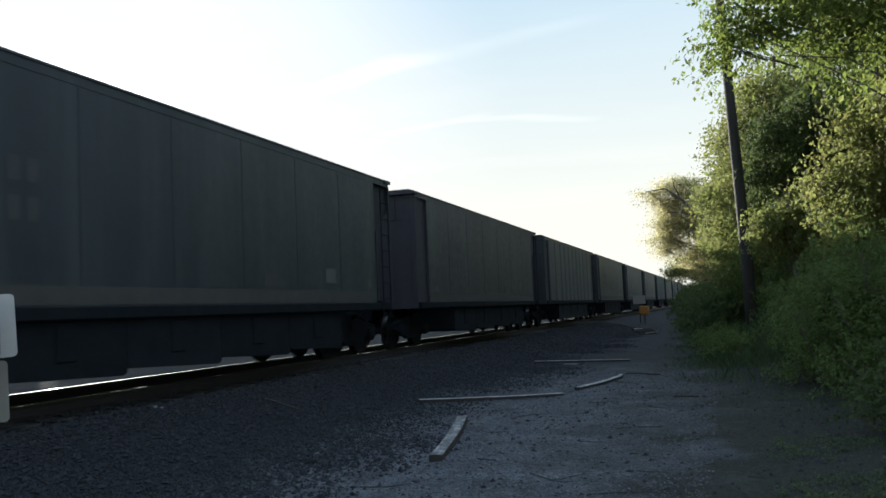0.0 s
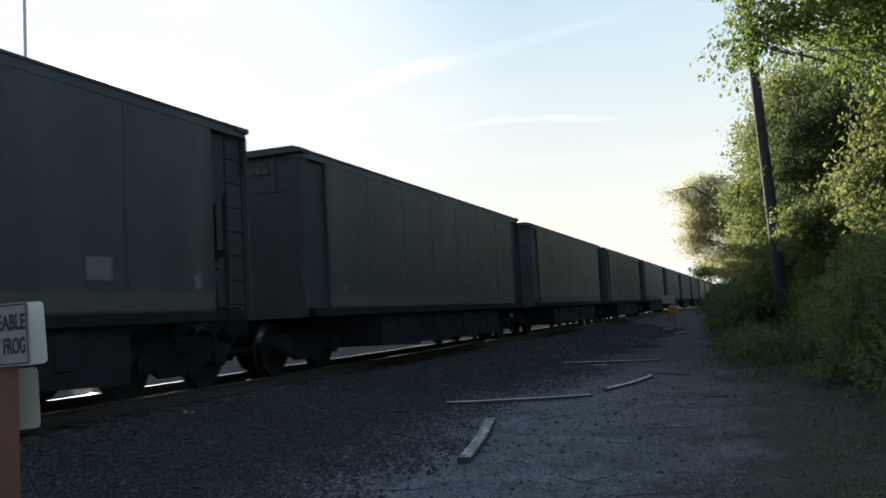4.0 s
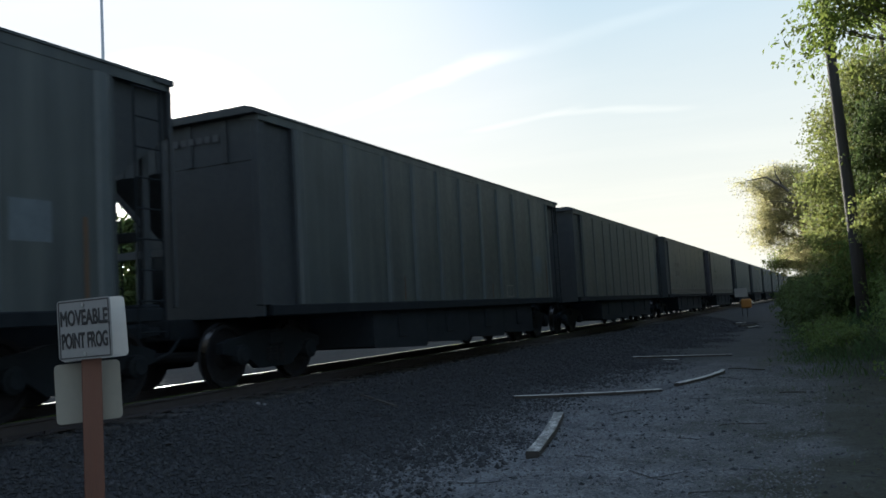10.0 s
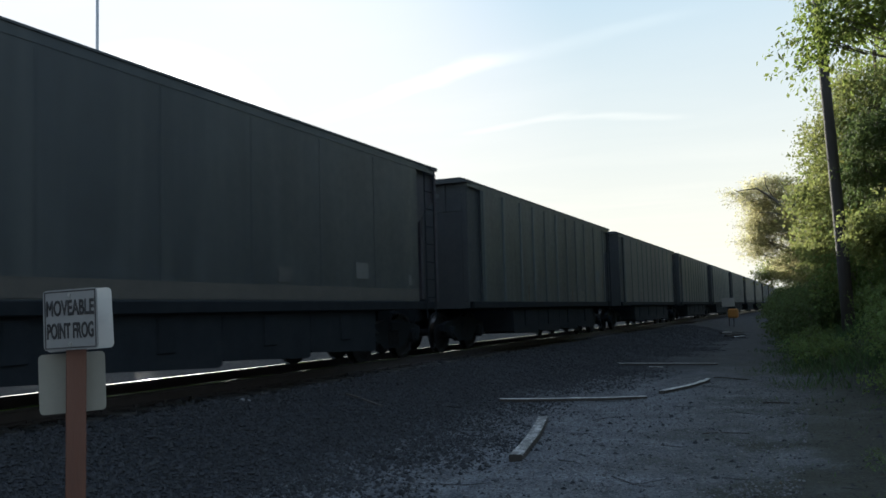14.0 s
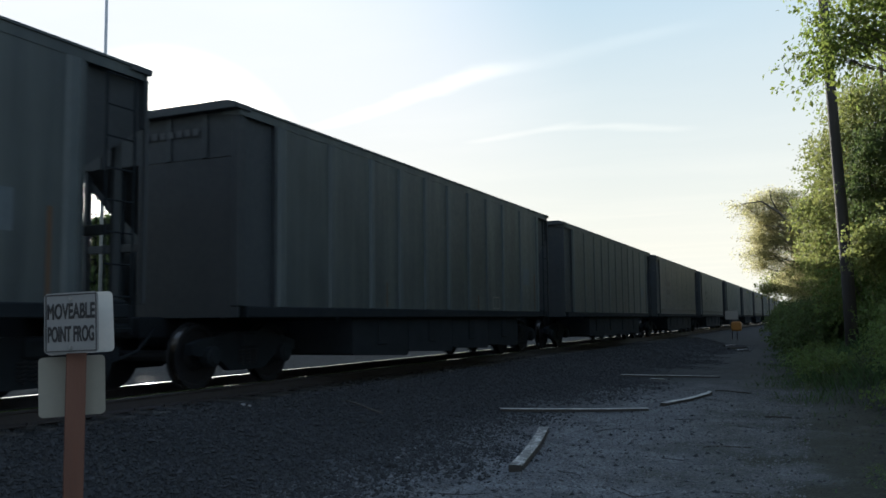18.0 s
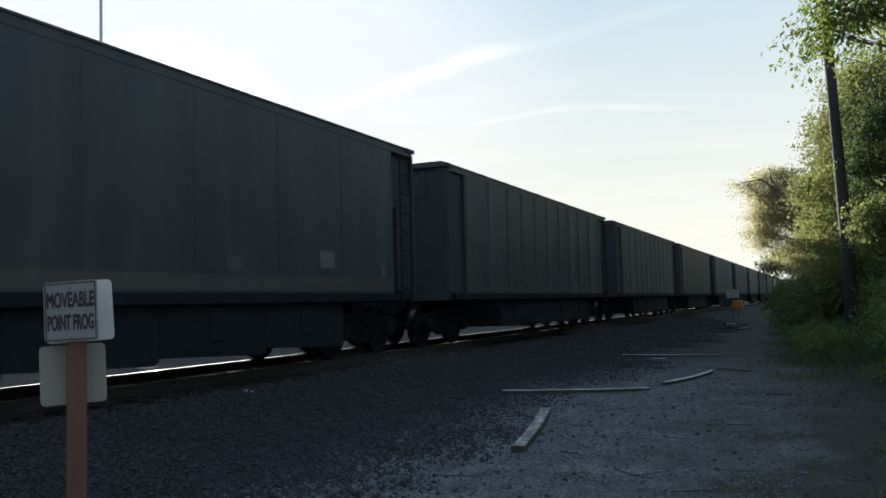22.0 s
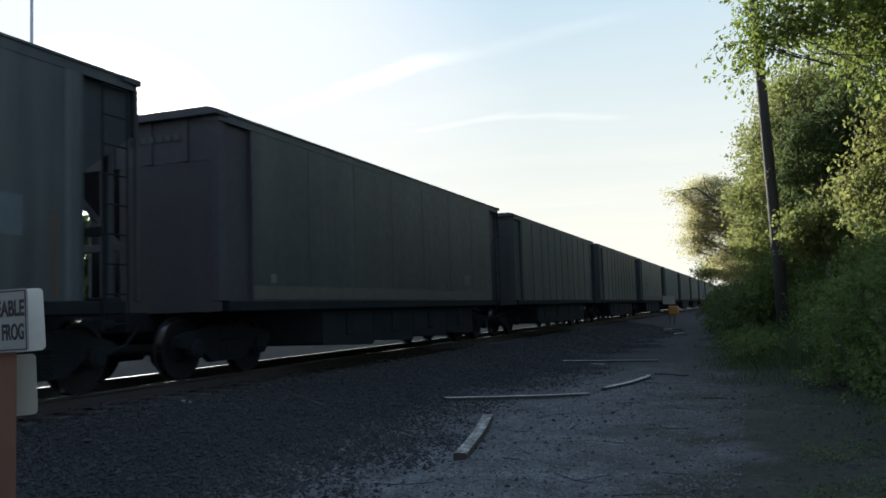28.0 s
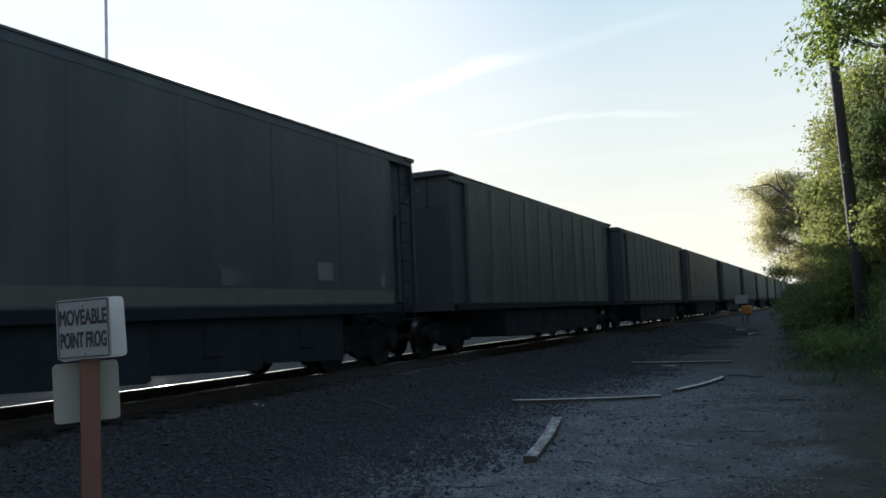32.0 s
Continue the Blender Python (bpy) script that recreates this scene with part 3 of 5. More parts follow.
stones("gravel", 260, -4.7, -0.4, 3.8, 22, 0.022, "pebble", "scattered larger stones on the path", 1.4)


# ---- track ----
def build_track():
    track = tagged(empty("railway_track", TRACK_X, 0, 0), "railway track with polished rails on dark timber ties", "track", kind="structure")
    h = RAIL_Z
    prof = [(-0.07, h - 0.18), (0.07, h - 0.18), (0.07, h - 0.165), (0.012, h - 0.145), (0.012, h - 0.045), (0.036, h - 0.035), (0.034, h - 0.006),
            (-0.034, h - 0.006), (-0.036, h - 0.035), (-0.012, h - 0.045), (-0.012, h - 0.145), (-0.07, h - 0.165)]
    for sx in (-0.7525, 0.7525):
        g = -1 if sx > 0 else 1                          # the wheels polish the crown and the rounded corner towards the other rail
        top = [(g * q, h + 0.0045 - 0.022 * (q + 0.033) - 0.75 * (q + 0.033) ** 2) for q in [-0.033 + 0.0045 * i for i in range(5, 15)]]
        top += [(g * 0.0345, h - 0.0035), (g * 0.0362, h - 0.0120), (-g * 0.012, h - 0.0120)]
        bm = bmesh.new()
        prism(bm, prof, -60, 900, "y")
        r = part("rail", bm, "rail", track, "rusty rail", pose(sx, 0, 0))
        bm = bmesh.new()
        prism(bm, top, -60, 900, "y")
        part("running_surface", bm, "railtop", r, "bright polished rail top", smooth=False)
    bm = bmesh.new()
    box(bm, -1.3, 1.3, -0.115, 0.115, -0.09, 0.09, 0.012)
    t0 = part("tie", bm, "tie", track, "", pose(0, -6, h - 0.272))
    for i in range(1, 260):
        again(t0, pose(random.uniform(-0.04, 0.04), -6 + 0.53 * i, h - 0.272 + random.uniform(-0.006, 0.006), 0, 0, random.uniform(-0.8, 0.8)))
    bm = bmesh.new()
    box(bm, -0.17, 0.17, -0.09, 0.09, 0, 0.012, 0.003)
    for q in (-0.11, 0.11):
        box(bm, q - 0.012, q + 0.012, -0.03, 0.03, 0.012, 0.045)
    p0 = part("tie_plate", bm, "rail", track, "", pose(-0.7525, -6, h - 0.1835))
    for i in range(0, 60):
        for sx in (-0.7525, 0.7525):
            if i or sx > 0:
                again(p0, pose(sx, -6 + 0.53 * i, h - 0.1835))


build_track()


# ---- freight cars ----
SPACING, BODY = 16.18, 14.6
SILL, TOP, HALF = 1.15, 3.955, 1.6
SMOOTH_CARS = {0, 1, 3, 4, 5, 7, 11, 12, 18, 19, 22, 25, 28, 31, 34, 35}
RED_ENDS = {1, 5, 7, 12, 22, 25, 31}


def build_truck(car, y):
    truck = empty("truck", 0, y, 0)
    truck.parent = car
    fr = [(-1.22, 0.50), (-1.22, 0.64), (-0.98, 0.70), (-0.62, 0.74), (-0.36, 0.80), (0.36, 0.80), (0.62, 0.74), (0.98, 0.70), (1.22, 0.64), (1.22, 0.50), (1.0, 0.46),
          (0.72, 0.46), (0.40, 0.24), (-0.40, 0.24), (-0.72, 0.46), (-1.0, 0.46)]
    for s in (-1, 1):
        bm = bmesh.new()
        prism(bm, fr, s * 0.93, s * 1.05, "x")
        f = part("side_frame", bm, "truck", truck, "cast steel side frame")
        for d in (-0.86, 0.86):
            bm = bmesh.new()
            lathe(bm, [(s * 1.0, 0.15), (s * 1.13, 0.15), (s * 1.15, 0.10), (s * 1.17, 0.10)], 12)
            part("bearing_cap", bm, "truck", f, "", pose(0, d, 0.46))
        bm = bmesh.new()
        for d in (-0.16, 0, 0.16):
            pts = [(s * 1.03 + 0.055 * math.cos(a * 1.05), d + 0.055 * math.sin(a * 1.05), 0.30 + 0.0075 * a) for a in range(0, 34)]
            tube(bm, pts, 0.014, 5)
        part("spring_nest", bm, "wheel", f, "coil springs")
    bm = bmesh.new()
    box(bm, -1.1, 1.1, -0.17, 0.17, 0.56, 0.78, 0.03)
    part("bolster", bm, "truck", truck)
    for d in (-0.86, 0.86):
        bm = bmesh.new()
        lathe(bm, [(-1.05, 0.075), (-0.86, 0.085), (0.86, 0.085), (1.05, 0.075)], 10)
        for s in (-1, 1):
            lathe(bm, [(s * 0.70, 0.12), (s * 0.70, 0.40), (s * 0.69, 0.47), (s * 0.72, 0.485), (s * 0.735, 0.462), (s * 0.83, 0.456), (s * 0.83, 0.40), (s * 0.78, 0.37), (s * 0.76, 0.20), (s * 0.84, 0.15), (s * 0.84, 0.12)], 28)
        w = part("wheelset", bm, ["wheel", "tread"], truck, "steel wheels on their axle", pose(0, d, 0.46))
        for p in w.data.polygons:
            c = p.center
            if 0.44 < math.hypot(c.y, c.z) < 0.47 and 0.73 < abs(c.x) < 0.83:
                p.material_index = 1
    return truck


def build_car(smooth_side, end):
    """A coal hopper of welded sheet: sides with or without posts, recessed dark ends over sloping floors, bays, trucks."""
    side = "side_steel" if smooth_side else "side_alu"
    car = empty("hopper_car")
    h = BODY / 2
    a = h - 0.97                                          # the side sheet stops here, the end bay begins
    for s in (-1, 1):
        bm = bmesh.new()
        box(bm, s * (HALF - 0.06), s * HALF, -a, a, SILL, TOP - 0.14)
        part("side_sheet", bm, side, car, "flat weathered side sheet")
        if smooth_side:                                   # welded seams stand a little proud
            bm = bmesh.new()
            box(bm, 0, s * 0.004, -0.02, 0.02, SILL + 0.03, TOP - 0.17)
            w0 = part("weld_seam", bm, side, car, "", pose(s * HALF, -a + 2 * a / 7, 0))
            for i in range(2, 7):
                again(w0, pose(s * HALF, -a + 2 * a * i / 7, 0))
        bm = bmesh.new()
        prism(bm, [(s * (HALF - 0.30), TOP - 0.02), (s * (HALF + 0.02), TOP), (s * (HALF + 0.02), TOP - 0.03), (s * (HALF + 0.006), TOP - 0.034), (s * (HALF + 0.006), TOP - 0.15), (s * (HALF - 0.30), TOP - 0.12)],
              -h + 0.12, h - 0.12, "y")
        part("top_chord", bm, side, car, "heavy top rail")
        bm = bmesh.new()
        box(bm, s * (HALF - 0.12), s * (HALF + 0.03), -h + 0.3, h - 0.3, SILL - 0.16, SILL, 0.015)
        part("side_sill", bm, "truck", car)
        if not smooth_side:
            bm = bmesh.new()
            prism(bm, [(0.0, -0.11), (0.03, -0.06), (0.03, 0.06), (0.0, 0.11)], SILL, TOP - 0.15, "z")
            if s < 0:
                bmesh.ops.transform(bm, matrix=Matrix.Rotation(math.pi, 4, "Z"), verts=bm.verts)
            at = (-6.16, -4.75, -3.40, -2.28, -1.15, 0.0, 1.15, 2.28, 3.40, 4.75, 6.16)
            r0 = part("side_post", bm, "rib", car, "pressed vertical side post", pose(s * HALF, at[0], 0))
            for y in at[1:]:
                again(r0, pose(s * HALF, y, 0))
        else:
            bm = bmesh.new()
            box(bm, s * (HALF + 0.001), s * (HALF + 0.005), -a + 0.02, a - 0.02, SILL + 0.02, SILL + 0.24)
            part("lower_band", bm, "rust_band", car, "rusty band along the lower edge")
        for e in (-1, 1):                                 # recessed end bay: sheet above the sloping floor
            out = 0.12 if e > 0 else 0.0
            bm = bmesh.new()
            low = (3.25, 2.56) if e > 0 or s < 0 else (SILL, SILL)     # plated right down on one side of the leading end
            pts = [(e * (a - 0.05), TOP - 0.1), (e * (h - 0.16 + out), TOP - 0.1), (e * (h - 0.16 + out), low[0]), (e * (a - 0.05), low[1])]
            deep = 0.05 if e < 0 < s else 0.09
            prism(bm, pts, s * (HALF - deep - 0.04), s * (HALF - deep), "x")
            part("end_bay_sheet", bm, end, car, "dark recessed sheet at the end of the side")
            if e < 0 < s:
                bm = bmesh.new()
                box(bm, s * (HALF - 0.10), s * (HALF + 0.006), e * (a - 0.03), e * (a + 0.02), SILL, TOP - 0.14)
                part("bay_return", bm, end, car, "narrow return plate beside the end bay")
            bm = bmesh.new()
            box(bm, s * (HALF - (0.07 if e > 0 else 0.14)), s * (HALF - 0.012), e * (h - (0.18 if e > 0 else 0.30) + out), e * (h - 0.125 + out), SILL, TOP - 0.13, 0.01)
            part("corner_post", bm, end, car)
            bm = bmesh.new()
            for q in (0, 0.42):
                tube(bm, [(s * (HALF + 0.05), e * (h - 0.30 - q), SILL - 0.35), (s * (HALF + 0.05), e * (h - 0.30 - q), TOP - 0.2)], 0.014, 5)
            for i in range(9):
                z = SILL - 0.28 + i * 0.36
                tube(bm, [(s * (HALF + 0.05), e * (h - 0.30), z), (s * (HALF + 0.05), e * (h - 0.72), z)], 0.011, 5)
            if (e > 0) == (s > 0):
                part("ladder", bm, "truck", car, "steel rung ladder")
            else:
                bm.free()
    for e in (-1, 1):
        out = 0.12 if e > 0 else 0.0
        y = e * (h - 0.17 + out)
        bm = bmesh.new()
        box(bm, -HALF + 0.02, HALF - 0.02, y - 0.03, y + 0.03, 3.24, TOP - 0.02)
        part("end_sheet", bm, end, car, "dark upright end sheet")
        bm = bmesh.new()
        prism(bm, [(-HALF - 0.03, TOP - 0.07), (-HALF - 0.03, TOP), (-HALF + 0.12, TOP + 0.045), (HALF - 0.12, TOP + 0.045), (HALF + 0.03, TOP), (HALF + 0.03, TOP - 0.07)], e * (h - 0.34), e * h, "y")
        part("end_cap", bm, end, car, "overhanging top cap of the end")
        for x in (-1.0, -0.35, 0.35, 1.0):
            bm = bmesh.new()
            box(bm, x - 0.05, x + 0.05, e * (h - 0.14 + out), e * (h - 0.115 + out), 3.24, TOP - 0.07, 0.006)
            part("end_post", bm, end, car)
        bm = bmesh.new()
        prism(bm, [(e * (h - 0.2), 3.32), (e * (h - 0.15), 3.25), (e * 4.15, 0.92), (e * 4.08, 0.97)], -HALF + 0.26, HALF - 0.26, "x")
        part("slope_sheet", bm, end, car, "sloping hopper floor")
        for x, w in ((-1.3, 0.035), (-0.62, 0.022), (0.62, 0.022), (1.3, 0.035)):
            bm = bmesh.new()
            box(bm, x - w, x + w, e * (h - 0.28), e * (h - 0.17), 0.98, 3.26, 0.008)
            part("end_brace", bm, end, car, "upright steel brace under the slope")
        bm = bmesh.new()
        box(bm, -1.3, 1.3, e * (h - 0.27), e * (h - 0.19), 1.98, 2.1, 0.008)
        part("cross_brace", bm, end, car)
        bm = bmesh.new()
        x0, x1 = (-0.23, HALF - 0.03) if e < 0 else (-HALF + 0.16, -0.15)
        box(bm, x0, x1, e * (h - 0.19), e * (h - 0.146), 1.0, 3.236)
        part("end_plate", bm, end, car, "plain dark plate on the lower end")
        bm = bmesh.new()
        box(bm, -HALF + 0.1, HALF - 0.1, e * (h - 0.5), e * (h - 0.22), 0.99, 1.2, 0.02)
        box(bm, -0.28, 0.28, e * (h - 0.3), e * (h + 0.3), 0.72, 1.02, 0.02)
        part("end_sill", bm, "under", car)
        bm = bmesh.new()
        box(bm, -0.07, 0.07, e * (h + 0.2), e * (h + 0.86), 0.78, 0.93, 0.03)
        box(bm, -0.15, 0.15, e * (h + 0.76), e * (h + 1.02), 0.74, 0.98, 0.05)
        part("coupler", bm, "under", car, "cast knuckle coupler")
        bm = bmesh.new()
        tube(bm, [(0.35, e * (h + 0.1), 0.85), (0.33, e * (h + 0.4), 0.55), (0.25, e * (h + 0.8), 0.42), (0.1, e * (h + 1.0), 0.5)], 0.025, 6)
        part("air_hose", bm, "under", car, "black rubber air hose")
    bm = bmesh.new()
    lathe(bm, [(-0.42, 0.14), (0.42, 0.14), (0.45, 0.1)], 14, "y")
    part("air_reservoir", bm, "under", car, "", pose(-0.5, -h + 0.9, 1.25))
    bm = bmesh.new()
    box(bm, -0.2, 0.2, -h + 0.3, h - 0.3, 0.74, 1.05)
    part("centre_sill", bm, "under", car)
    for i in range(4):                                     # discharge bays under the body, their mouths a little slanted
        c = -2.895 + 2.15 * i
        bm = bmesh.new()
        prism(bm, [(c - 1.07, SILL - 0.1), (c + 1.07, SILL - 0.1), (c + 1.07, 0.30), (c + 0.98, 0.265), (c - 1.0, 0.345), (c - 1.07, 0.38)], -1.52, 1.52, "x")
        part("discharge_bay", bm, "under", car, "grimy hopper bay")
        for s in (-1, 1):
            bm = bmesh.new()
            box(bm, s * 1.50, s * 1.545, c - 0.16, c + 0.16, 0.50, 0.95, 0.015)
            part("door_latch", bm, "under", car)
    for y in (-6.22, 6.22):
        build_truck(car, y)
    for s in (-1, 1):                                      # stencils, too small to read
        def panel(name, y0, y1, z0, z1, mat, label, out=0.006):
            bm = bmesh.new()
            box(bm, s * (HALF + out), s * (HALF + out + 0.003), s * y0, s * y1, z0, z1)
            return part(name, bm, mat, car, label)
        if smooth_side:
            for z in (2.54, 2.10):
                bm = bmesh.new()
                for q in range(4):
                    y = -4.35 + 0.27 * q
                    box(bm, s * (HALF + 0.0005), s * (HALF + 0.0025), s * y, s * (y + 0.17), z, z + 0.27)
                tagged(part("stencil", bm, "bars_dim", car, "faded unreadable stencil on the side"), kind="stuff")
            panel("placard", 1.50, 1.87, 1.43, 1.66, "bars_dim", "small dim placard")
            panel("placard", 3.81, 4.24, 1.54, 1.82, "bars_pale", "pale square placard")
            panel("placard", 5.84, 5.98, 1.46, 1.66, "bars_pale", "narrow pale placard")
            panel("placard", -5.84, -5.66, 1.43, 1.58, "bars_pale", "small pale placard")
        else:
            panel("placard", 4.95, 5.45, 1.85, 2.28, "bars_blue", "faded bluish square stencil", 0.0005)
            panel("rust_streak", 5.86, 5.92, 1.20, 2.15, "rust_streak", "narrow rust streak running down the side", 0.001)
            panel("rust_streak", -2.86, -2.82, 1.18, 1.62, "rust_streak", "narrow rust streak running down the side", 0.001)
            panel("rust_streak", 1.66, 1.70, 1.17, 1.5, "rust_streak", "narrow rust streak running down the side", 0.001)
            for y0, y1, z0, z1 in ((2.62, 3.10, 1.46, 1.485), (2.62, 3.10, 1.19, 1.215), (2.62, 2.645, 1.215, 1.46), (3.075, 3.10, 1.215, 1.46), (2.85, 2.865, 1.215, 1.46)):
                panel("stencil_line", y0, y1, z0, z1, "bars", "thin white stencil line", 0.001)
    bm = bmesh.new()
    for q in range(7):
        box(bm, -0.1 + q * 0.15, 0.0 + q * 0.15, -h + 0.108, -h + 0.112, TOP - 0.38, TOP - 0.28)
    tagged(part("end_number", bm, "end_mark", car, "faded row of marks on the end"), kind="stuff")
    return car


def train_run(t):
    """Metres that the train has rolled by t seconds."""
    return 13.808 * t + 0.01655 * t * t - 1.7975e-4 * t ** 3 + 3.535e-6 * t ** 4


FIRST_CENTRE = 10.91
KINDS = {}
CARS = []


def build_train():
    for k in range(-1, 39):
        key = (k in SMOOTH_CARS, "end_red" if k in RED_ENDS else "end_dark")
        y = FIRST_CENTRE + SPACING * k
        if key not in KINDS:
            KINDS[key] = car = build_car(*key)
            what = "smooth-sided dark coal hopper car" if key[0] else "ribbed grey aluminium coal hopper car"
            what += " with oxide-red ends" if key[1] == "end_red" else " with dark ends"
            tagged(car, what, "rail car", "coal train")
            car.matrix_basis = pose(TRACK_X, y, RAIL_Z)
        else:
            car = copy_thing(KINDS[key], pose(TRACK_X, y, RAIL_Z))
        CARS.append((k, car))


build_train()


# ---- sign post by the track ----
def rounded(bm, w, hgt, r, y0, y1, seg=5):
    pts = []
    for cx, cz, a0 in ((w / 2 - r, hgt / 2 - r, 0), (-w / 2 + r, hgt / 2 - r, 90), (-w / 2 + r, -hgt / 2 + r, 180), (w / 2 - r, -hgt / 2 + r, 270)):
        for k in range(seg + 1):
            a = radians(a0 + 90 * k / seg)
            pts.append((cx + r * math.cos(a), cz + r * math.sin(a)))
    prism(bm, pts, y0, y1, "y")


def lettering(text, size):
    c = bpy.data.curves.new("lettering", "FONT")
    c.body, c.size, c.align_x, c.align_y, c.extrude, c.bevel_depth, c.bevel_resolution = text, size, "CENTER", "CENTER", 0.0004, 0.0030, 0
    o = new("lettering", c)
    me = bpy.data.meshes.new_from_object(o.evaluated_get(bpy.context.evaluated_depsgraph_get()))
    bpy.data.objects.remove(o)
    for v in me.vertices:
        x, y, z = v.co
        v.co = (x, -z, y)
    return me


def build_sign():
    bx, by = -3.280, 3.028
    z0 = float(ground_z(bx, by))
    sign = tagged(empty("sign_post", bx, by, z0), "white trackside sign on an orange timber post", "sign")
    bm = bmesh.new()
    box(bm, -0.045, 0.045, -0.045, 0.045, -0.3, 1.72, 0.004)
    part("post", bm, "post", sign, "orange painted square post", pose(0, 0, 0, 0, 0, 47.0))
    bm = bmesh.new()
    rounded(bm, 0.297, 0.286, 0.02, -0.002, 0.002)
    plate = part("front_plate", bm, "sign_white", sign, "white sign lettered in black", pose(0.045, -0.078, 1.609 - z0, 0, -2.0, 9.4))
    for x0, x1, za, zb in ((-0.141, 0.141, 0.130, 0.136), (-0.141, 0.141, -0.136, -0.130), (-0.141, -0.135, -0.130, 0.130), (0.135, 0.141, -0.130, 0.130)):
        bm = bmesh.new()
        box(bm, x0, x1, -0.0032, -0.002, za, zb)
        part("border", bm, "sign_black", plate, "thin black border")
    for z, txt in ((0.052, "MOVEABLE"), (-0.056, "POINT FROG")):
        me = lettering(txt, 0.094)
        xs = [v.co.x for v in me.vertices]
        zs = [v.co.z for v in me.vertices]
        k, kz = (0.262 if z > 0 else 0.255) / (max(xs) - min(xs)), 0.076 / (max(zs) - min(zs))
        for v in me.vertices:
            v.co.x, v.co.z = v.co.x * k, v.co.z * kz
        me.materials.append(M["sign_black"])
        o = new("lettering", me)
        o.parent, o.matrix_basis = plate, pose(0, -0.0032, z)
        o["label"] = "black capital letters"
    for z in (0.116, -0.116):
        bm = bmesh.new()
        lathe(bm, [(-0.008, 0.009), (-0.002, 0.009)], 8, "y")
        part("bolt", bm, "bolt", plate, "", pose(0, 0, z))
    part_plate(sign, 0.012, 1.608 - z0, 0.305, 0.298, -3.0, "sign_back", "bare metal back of an upper plate")
    part_plate(sign, -0.016, 1.3036 - z0, 0.297, 0.287, -1.8, "sign_cream", "pale back of a lower plate")


def part_plate(sign, side, z, wide, high, tilt, mat, label):
    bm = bmesh.new()
    rounded(bm, wide, high, 0.022, -0.0015, 0.0015)
    m = pose(0, 0, 0, 0, 0, 47.0) @ pose(side, 0.05, z, 0, tilt)
    return part("back_plate", bm, mat, sign, label, m)


build_sign()


# ---- timber lying by the path ----
def lying(name, a, b, width, thick, mat, label, bow=0.0, n=6, twist=0.0):
    """A board from a to b, flat on the ground, following it, with worn edges."""
    bm = bmesh.new()
    ax, ay, bx, by = *a, *b
    ln = math.hypot(bx - ax, by - ay)
    ux, uy = (bx - ax) / ln, (by - ay) / ln
    rows = []
    cx, cy = (ax + bx) / 2, (ay + by) / 2
    base = max(float(ground_z(ax + (bx - ax) * i / n, ay + (by - ay) * i / n)) for i in (0, n / 2, n))
    za, zb = float(ground_z(ax, ay)), float(ground_z(bx, by))
    for i in range(n + 1):
        f = i / n
        o = bow * math.sin(math.pi * f)
        x, y = ax + (bx - ax) * f - uy * o, ay + (by - ay) * f + ux * o
        z = max(za + (zb - za) * f, float(ground_z(x, y))) - 0.006
        w = width / 2 * random.uniform(0.93, 1.05)
        ring = []
        for p, q in ((-1, 0), (1, 0), (1, 0.85), (0.88, 1), (-0.88, 1), (-1, 0.85)):
            ring.append(bm.verts.new((x - cx - uy * w * p, y - cy + ux * w * p, z - base + thick * q * random.uniform(0.94, 1.05))))
        rows.append(ring)
    for r, s in zip(rows, rows[1:]):
        for k in range(6):
            bm.faces.new((r[k], r[(k + 1) % 6], s[(k + 1) % 6], s[k]))
    bm.faces.new(rows[0][::-1]), bm.faces.new(rows[-1])
    bmesh.ops.recalc_face_normals(bm, faces=bm.faces)
    for f in bm.faces:                               # upright sides and ends take the dark wood, their shade put into the colour
        f.material_index = 1 if abs(f.normal.z) < 0.3 else 0
    ob = part(name, bm, [mat, "old_wood"], None, "", pose(cx, cy, base))
    return tagged(ob, label, "timber", "timber lying by the path")


lying("timber", (-3.06, 8.72), (-3.70, 11.8), 0.14, 0.085, "plank_dark", "short weathered grey plank lying flat on the gravel path", -0.03)
lying("timber", (-5.03, 13.6), (-2.86, 15.2), 0.085, 0.055, "plank", "long thin pale board lying across the gravel path", -0.10, 10)
lying("timber", (-2.72, 15.95), (-2.23, 18.8), 0.10, 0.07, "plank", "bowed weathered board lying along the path", -0.20, 9)
lying("timber", (-5.0, 22.85), (-2.57, 23.9), 0.085, 0.05, "plank", "thin pale board lying across the path further along")
lying("timber", (-4.12, 22.45), (-3.76, 22.5), 0.10, 0.03, "plank", "short pale offcut lying beside the thin board")
lying("timber", (-4.85, 47.6), (-4.5, 49.4), 0.16, 0.10, "plank", "pale scrap of timber lying far along the path")
lying("timber", (-3.73, 42.0), (-3.4, 44.1), 0.13, 0.07, "plank", "pale split board lying far along the path")
lying("timber", (-4.3, 44.5), (-3.6, 45.6), 0.18, 0.12, "old_wood", "dark scrap of timber lying far along the path")
lying("timber", (-6.58, 11.17), (-5.9, 11.02), 0.05, 0.035, "pole", "dark stick lying on the ballast shoulder")

for a, b, r in (((-0.90, 14.6), (-0.50, 14.65), 0.05), ((-1.40, 11.0), (-0.86, 11.15), 0.03), ((-2.17, 19.35), (-1.42, 19.2), 0.05)):
    lying("stick", a, b, r, r * 0.6, "pole", "thin dark stick pressed into the gravel path", 0.05)


